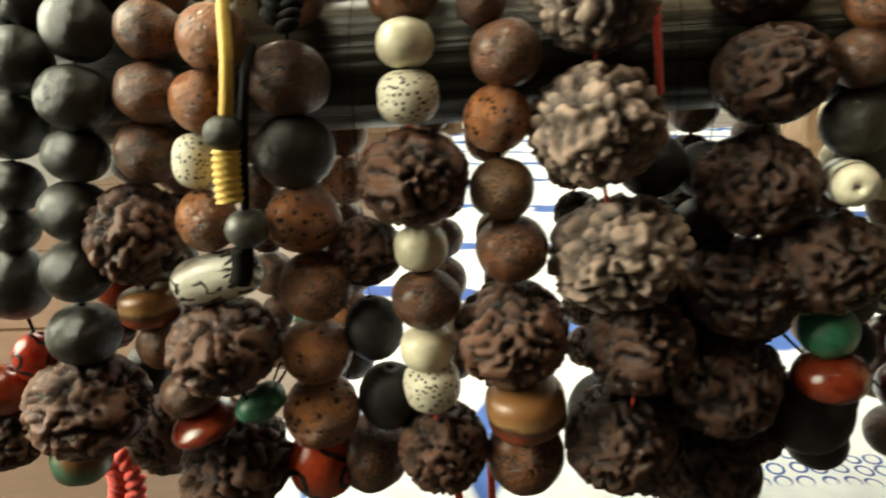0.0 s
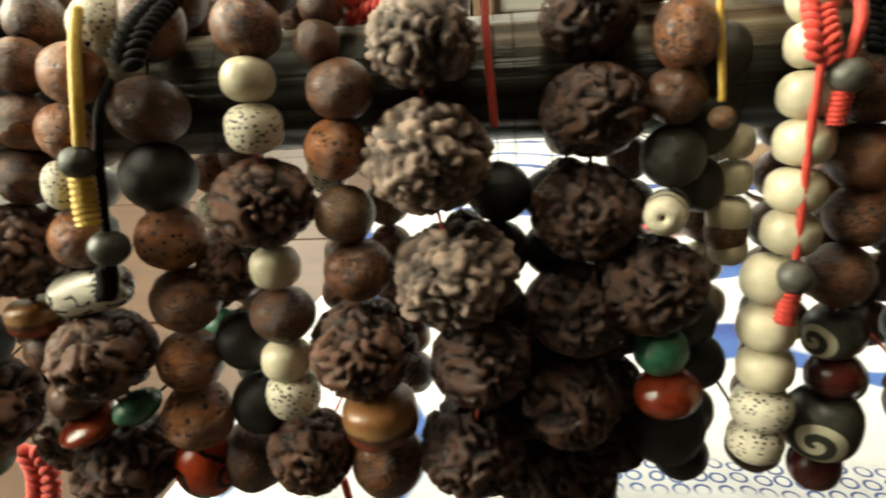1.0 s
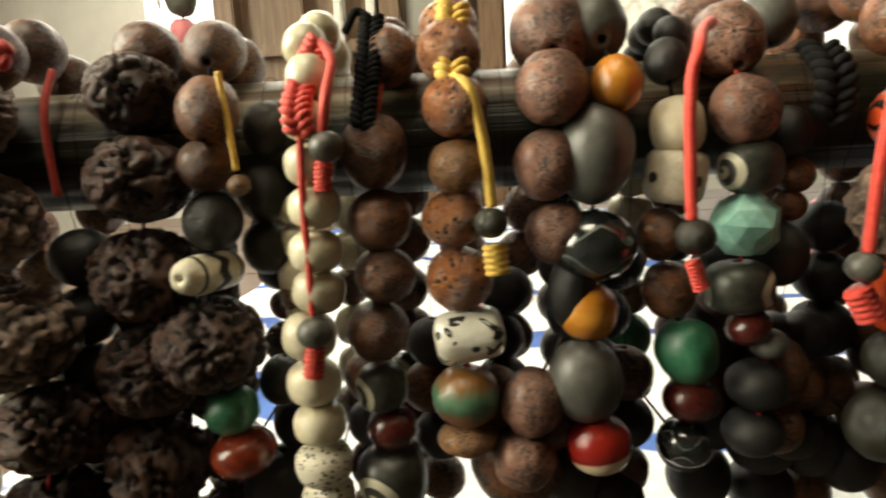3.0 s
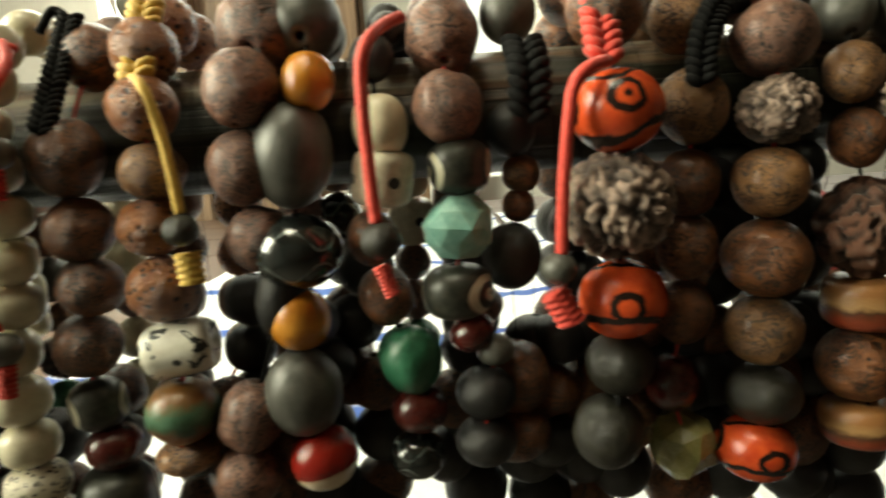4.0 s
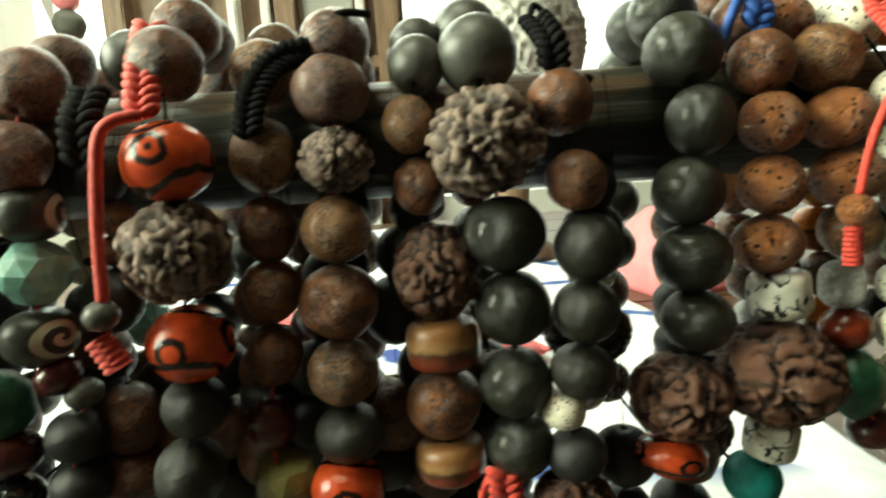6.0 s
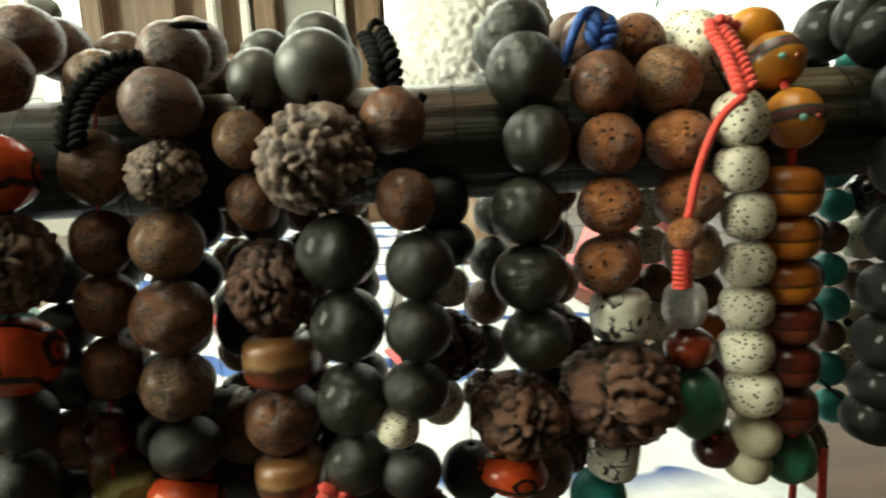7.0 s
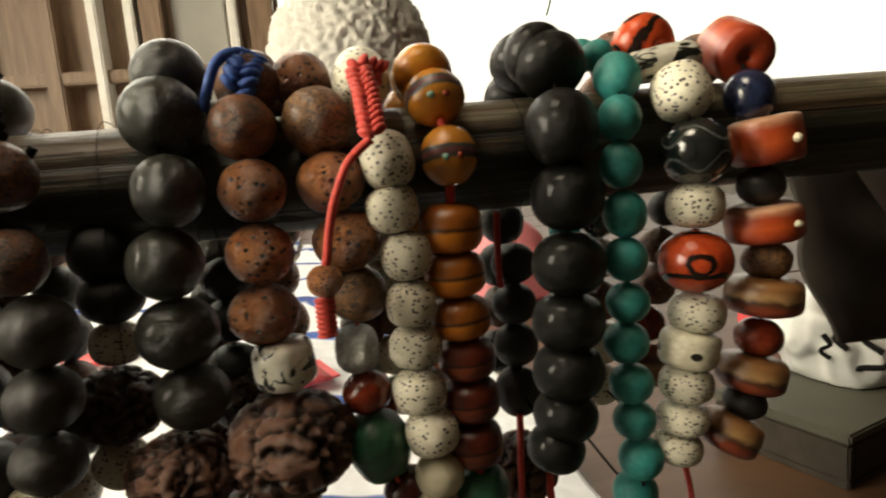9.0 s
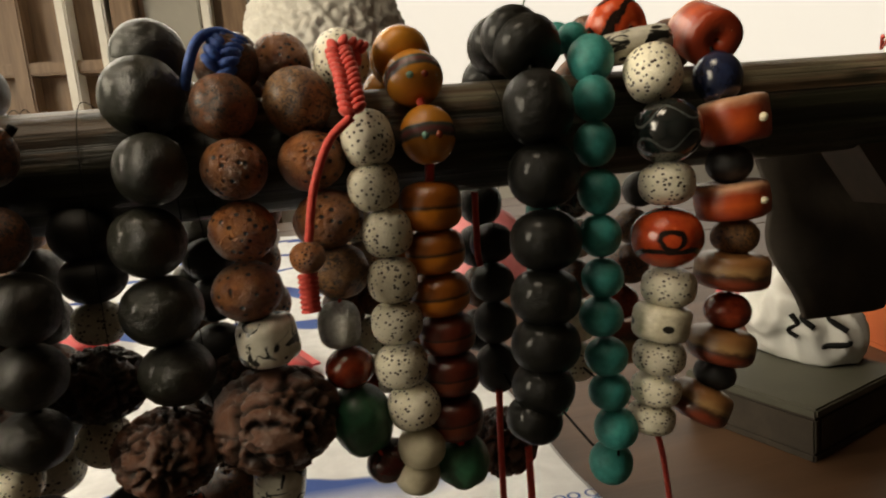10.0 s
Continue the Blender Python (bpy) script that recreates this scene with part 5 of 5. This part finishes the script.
bracelet("black and brown bead bracelet lost in the shade of its neighbours", [
    ("b", 273.8, 26.0, -55.6, 15.6, 13.5), ("w", 272.3, 26.0, -69.1, 15.9, 14.0), ("b", 271.4, 28.2, -84.2, 17.8, 17.3),
    ("b", 274.6, 34.1, -101.0, 17.2, 17.8),
], bare=True)
bracelet("black wooden bracelet lost in the shade of its neighbours", [
    ("b", 285.6, 28.0, -27.9, 13.9, 12.8), ("b", 285.7, 28.0, -40.8, 14.1, 12.7), ("b", 285.8, 28.0, -54.0, 15.8, 14.5),
    ("w", 285.9, 28.0, -69.2, 16.0, 15.9), ("b", 285.7, 31.0, -86.5, 18.1, 18.4), ("w", 286.5, 36.9, -103.4, 17.5, 17.6),
], bare=True)
bracelet("dark wooden bracelet lost in the shade of its neighbours", [
    ("b", 307.3, 28.0, -64.4, 15.9, 13.5), ("b", 306.4, 28.1, -78.3, 16.9, 17.8), ("w", 312.2, 35.3, -98.8, 18.8, 21.1),
], bare=True)
bracelet("small ivory bead bracelet half hidden behind the bone barrel strand", [
    ("I", 156.4, 20.0, -15.7, 8.2, 7.8), ("I", 156.4, 20.0, -23.6, 8.3, 8.0), ("I", 155.9, 20.0, -32.2, 9.8, 9.0),
    ("I", 156.4, 20.0, -40.3, 8.6, 7.6),
], bare=True)
bracelet("black bead bracelet sunk in the shade of its neighbours", [
    ("b", 323.2, 26.0, -64.6, 14.7, 13.0), ("b", 323.3, 26.0, -78.0, 15.7, 16.3), ("b", 324.9, 32.4, -96.2, 16.6, 18.7),
], bare=True)
bracelet("black wooden bead bracelet sunk in the shade of its neighbours", [
    ("b", 340.6, 26.0, -54.3, 14.6, 12.9), ("b", 340.9, 26.0, -67.4, 15.2, 13.6), ("w", 340.9, 27.2, -81.4, 15.8, 16.9),
    ("b", 344.3, 33.7, -100.1, 17.1, 19.2),
], bare=True)
bracelet("dark bead bracelet sunk in the shade of its neighbours", [
    ("w", 353.4, 26.0, -61.0, 14.7, 13.0), ("b", 353.4, 26.0, -74.3, 15.3, 14.9), ("b", 355.9, 30.3, -90.3, 16.3, 17.9),
    ("b", 359.8, 36.5, -108.0, 17.2, 19.3),
], bare=True)
bracelet("black and brown bracelet sunk in the shade of its neighbours", [
    ("b", 309.1, 26.0, -66.4, 14.8, 13.4), ("b", 308.6, 26.8, -80.2, 15.8, 16.7), ("w", 310.1, 33.3, -98.8, 16.7, 18.8),
], bare=True)


def shaded_strand(label, x, y, top, foot, kinds, size):
    """Dark filler beads, set as the lower beads of a bracelet sunk among its neighbours."""
    rng = random.Random(label)
    rows, z, k = [], top, 0
    while z > foot:
        d = size * rng.uniform(0.9, 1.1)
        rows.append((kinds[k % len(kinds)], x + rng.uniform(-1.2, 1.2), y + 0.08 * (top - z), z, d, d * 0.93))
        z -= d * 0.92
        k += 1
    return bracelet(label, rows, bare=True)


# more fillers, added to darken the gaps low between the strands
shaded_strand("dark rudraksha bracelet low in the shade of pale seeds", 108, 24, -64, -112, "q", 22)
shaded_strand("dark rudraksha bracelet low beside a green stone", 132, 27, -62, -112, "q", 20)
shaded_strand("black seed bracelet low in the shade of ivory beads", 151, 27, -72, -104, "bw", 15)
shaded_strand("dark brown seed bracelet low beside the ivory strand", 170, 25, -60, -98, "wbr", 14)
shaded_strand("black bead bracelet low behind the carved beads", 187, 26, -52, -98, "bw", 14)
shaded_strand("black bead bracelet sunk behind the yellow cord", 205, 27, -40, -72, "b", 13)
shaded_strand("dark brown bead bracelet low behind the red stone", 234, 24, -62, -96, "wb", 14)
shaded_strand("black bead bracelet hanging lowest beside the olive strand", 383, 13, -79, -106, "b", 14)
shaded_strand("dark brown bead bracelet low behind the olive strand", 402, 21, -84, -108, "wb", 15)
shaded_strand("dark rudraksha bracelet sunk behind the olive strand", 409, 26, -52, -98, "qb", 17)

# ---- cord ties on the bracelets ----
def cord_tie(name, label, mat, pieces):
    """A tied cord: thin runs, braided runs, end knots and end beads. Places and radii in millimetres from the rail's middle height."""
    top = new(name)
    tagged(top, label, "cord", "cord ties on the bracelets")
    at = Vector(pieces[0][2][0]) / 1000 + Vector((0, 0, 1))
    top.location = at
    for kind, r, pts in pieces:
        pts = [Vector(p) / 1000 + Vector((0, 0, 1)) - at for p in pts]
        r = r / 1000
        if kind == "cord":
            part("cord", swept(bmesh.new(), pts, r, 10, 0.03, r * 1.2), mat, top)
        elif kind == "braid":
            tagged(part("braid", stitched(bmesh.new(), pts, r * 1.08), mat, top), kind="stuff")
        elif kind == "knot":
            part("knot", swept(bmesh.new(), pts, r * 0.96, 14, 0.085, r * 0.5, 0.8), mat, top)
        else:
            ob = new("end_bead", bead_mesh(kind, 1))
            ob.parent = top
            ob.matrix_basis = Matrix.LocRotScale(pts[0], None, (r, r, r * 0.9))
    return top


cord_tie("cord_tie", "yellow cord tail with a knot and dark end beads", YELLOW_CORD, [
    ("cord", 1.26, ((21.0, 4.0, 19.2), (21.7, 0.0, 12.9), (22.4, -4.0, 3.0), (20.6, -4.0, -7.4))),
    ("G", 3.69, ((19.5, -4.0, -10.6),)),
    ("knot", 2.72, ((19.6, -4.0, -13.6), (19.0, -4.0, -18.4), (18.8, -4.0, -23.7)))])
cord_tie("cord_tie", "thin black cord tail with a grey stone bead", BLACK_CORD, [
    ("cord", 0.90, ((24.1, 5.0, 5.0), (23.8, -1.0, -2.2), (20.8, -1.0, -21.3), (20.3, -1.0, -27.0))),
    ("H", 4.41, ((20.1, -1.0, -29.8),)),
    ("cord", 2.32, ((18.3, -1.0, -33.9), (18.0, -1.0, -37.5), (16.8, -1.0, -41.1)))])
cord_tie("cord_tie", "red cord tassel below the beads", RED_CORD, [
    ("braid", 5.09, ((-42.6, 30.0, -101.7), (-40.4, 30.0, -111.2), (-44.7, 30.0, -127.1))),
    ("cord", 1.13, ((55.6, 30.0, -111.6), (57.1, 30.0, -122.0))),
    ("cord", 1.12, ((65.9, 30.0, -101.8), (65.7, 30.0, -122.1)))])
cord_tie("cord_tie", "red cord loop over the rail", RED_CORD, [
    ("braid", 2.97, ((-35.8, 15.0, 13.2), (-29.4, 15.0, 13.3), (-22.8, 15.0, 14.6)))])
cord_tie("cord_tie", "thin red cord hanging across a rudraksha", RED_CORD, [
    ("cord", 0.9, ((102.5, 22.0, 19.0), (102.8, 16.5, 10.5), (103.2, 15.0, 2.1), (104.0, 14.5, -9.6)))])
cord_tie("cord_tie", "braided red cord lying along the top of the rail", RED_CORD, [
    ("braid", 3.1, ((74.0, 16.0, 16.5), (84.0, 12.0, 19.0), (91.0, 12.0, 20.5), (99.0, 14.0, 22.0)))])
cord_tie("cord_tie", "black braided cord between two bracelets", BLACK_CORD, [
    ("braid", 3.4, ((35.0, 14.0, 21.5), (33.0, 3.0, 14.0), (31.5, -1.0, 7.5)))])
cord_tie("cord_tie", "frayed red thread ends on the bare rail", RED_CORD, [
    ("cord", 0.5, ((606.0, 31.0, 15.5), (601.0, 26.0, 18.5), (596.0, 21.0, 17.5))),
    ("cord", 0.45, ((606.0, 31.0, 15.5), (603.0, 26.0, 16.8), (599.0, 20.0, 15.0))),
    ("cord", 0.45, ((606.0, 31.0, 15.5), (605.0, 27.0, 19.0), (602.0, 23.0, 20.0)))])
cord_tie("cord_tie", "thin yellow cord with an amber end bead", YELLOW_CORD, [
    ("cord", 0.72, ((146.7, 6.0, 14.6), (147.6, 6.0, 4.6), (148.4, 6.0, -5.9))),
    ("y", 2.55, ((148.6, 6.0, -9.0),))])
cord_tie("cord_tie", "braided red cord with dark end beads", RED_CORD, [
    ("braid", 2.91, ((167.4, 11.0, 20.0), (164.2, 6.0, 12.0), (163.3, 1.0, 5.3), (164.0, 1.0, 0.4))),
    ("cord", 1.12, ((167.4, 11.0, 20.0), (170.2, 7.0, 15.6), (169.6, 1.0, 8.2), (168.2, 1.0, 0.7))),
    ("H", 3.59, ((168.8, 1.0, -2.0),)),
    ("knot", 1.94, ((168.0, 1.0, -4.8), (167.3, 1.0, -10.9))),
    ("cord", 0.78, ((163.8, 1.0, 1.0), (163.1, 1.0, -11.3), (163.1, 1.0, -25.4), (162.9, 1.0, -37.0))),
    ("H", 3.74, ((163.0, 1.0, -40.8),)),
    ("knot", 2.21, ((162.8, 1.0, -44.0), (161.9, 1.0, -50.7)))])
cord_tie("cord_tie", "black braided cord over the rail", BLACK_CORD, [
    ("braid", 2.62, ((178.1, 18.0, 26.0), (177.2, 12.0, 15.1), (175.8, 4.0, 0.9))),
    ("cord", 0.96, ((178.0, 18.0, 24.9), (174.7, 18.0, 27.3), (172.1, 16.0, 22.6)))])
cord_tie("cord_tie", "braided yellow cord with a knotted tail", YELLOW_CORD, [
    ("braid", 3.39, ((196.1, 14.0, 26.5), (195.3, 10.0, 18.3), (195.1, 6.0, 10.4))),
    ("cord", 1.15, ((195.1, 5.0, 10.5), (198.1, 2.0, 8.3), (200.4, 2.0, -0.9), (201.9, 2.0, -16.1))),
    ("G", 3.58, ((201.5, 2.0, -19.4),)),
    ("knot", 2.71, ((202.1, 2.0, -23.9), (202.5, 2.0, -30.3)))])
cord_tie("cord_tie", "red cord tail with a dark end bead", RED_CORD, [
    ("cord", 1.23, ((248.1, 6.0, 18.6), (244.8, 2.0, 16.5), (241.7, -4.0, 12.3), (240.3, -4.0, 6.2), (240.2, -4.0, -7.6), (240.7, -4.0, -20.1))),
    ("g", 4.02, ((241.4, -4.0, -23.6),)),
    ("knot", 1.67, ((240.9, -4.0, -28.3), (242.8, -4.0, -34.3)))])
cord_tie("cord_tie", "braided red cord with a knotted tail", RED_CORD, [
    ("braid", 3.39, ((286.2, 10.0, 25.5), (286.0, 4.0, 16.9), (285.9, 0.0, 7.1))),
    ("cord", 1.25, ((286.0, -1.0, 6.8), (281.7, -4.0, 5.4), (278.8, -4.0, 1.8), (276.8, -4.0, -11.5), (275.5, -4.0, -28.6))),
    ("H", 3.44, ((274.8, -4.0, -31.4),)),
    ("knot", 2.96, ((273.6, -4.0, -35.8), (275.4, -4.0, -39.2), (277.0, -4.0, -42.3)))])
cord_tie("cord_tie", "black braided cord over the rail", BLACK_CORD, [
    ("braid", 2.9, ((325.0, 16.0, 19.5), (313.0, 10.0, 18.0), (307.0, 5.0, 11.0), (305.0, 2.5, 1.5)))])
cord_tie("cord_tie", "black braided cord beside a grey bead", BLACK_CORD, [
    ("braid", 3.98, ((271.9, 10.0, 12.9), (272.2, 4.0, 6.7), (271.7, 4.0, -2.2)))])
cord_tie("cord_tie", "red braided tassel at the bottom of a bracelet", RED_CORD, [
    ("braid", 3.64, ((352.5, 0.0, -73.7), (352.7, 0.0, -79.4), (352.6, 0.0, -91.2))),
    ("cord", 0.83, ((346.5, 0.0, -89.1), (347.4, 0.0, -78.9), (350.0, 0.0, -73.8), (352.5, 0.0, -73.7)))])
cord_tie("cord_tie", "black cord loop above the rail", BLACK_CORD, [
    ("cord", 0.84, ((316.5, 13.0, 19.8), (319.5, 13.0, 23.8), (325.0, 13.0, 26.6), (331.0, 15.0, 26.5)))])
cord_tie("cord_tie", "black braided knot with loose ends", BLACK_CORD, [
    ("braid", 3.30, ((366.4, 12.0, 23.0), (368.4, 6.0, 16.8), (368.7, 6.0, 10.5))),
    ("cord", 0.95, ((368.7, 6.0, 10.5), (374.3, 6.0, 7.8), (376.3, 6.0, 9.5))),
    ("cord", 0.74, ((365.2, 12.0, 23.0), (366.9, 14.0, 26.2), (369.2, 14.0, 24.3)))])
cord_tie("cord_tie", "blue braided cord on a bracelet", BLUE_CORD, [
    ("braid", 3.51, ((418.0, 18.0, 26.0), (416.3, 12.0, 21.9), (414.9, 12.0, 17.8))),
    ("cord", 1.14, ((407.5, 12.0, 14.8), (411.2, 12.0, 24.1), (415.3, 16.0, 27.1), (420.0, 18.0, 25.4)))])
cord_tie("cord_tie", "braided red cord with a brown end bead", RED_CORD, [
    ("braid", 2.65, ((446.1, 12.0, 20.1), (441.1, 10.0, 21.3), (441.5, 4.0, 15.1), (441.7, -2.0, 6.4))),
    ("cord", 0.94, ((441.2, -2.0, 5.6), (436.1, -2.0, 1.2), (432.1, -2.0, -7.6), (429.5, -2.0, -19.0))),
    ("W", 3.75, ((429.0, -2.0, -22.0),)),
    ("knot", 2.14, ((428.5, -2.0, -25.5), (428.4, -2.0, -33.6)))])
cord_tie("cord_tie", "thin red cords hanging below the beads", RED_CORD, [
    ("cord", 0.93, ((474.3, 30.0, -14.7), (473.8, 30.0, -30.2), (474.2, 30.0, -35.0))),
    ("cord", 1.00, ((476.8, 30.0, -71.6), (476.0, 30.0, -86.9), (475.5, 30.0, -106.4))),
    ("cord", 1.18, ((484.2, 30.0, -90.3), (484.2, 30.0, -108.3))),
    ("cord", 0.89, ((525.2, 30.0, -92.8), (527.2, 30.0, -100.7), (529.3, 30.0, -118.2)))])
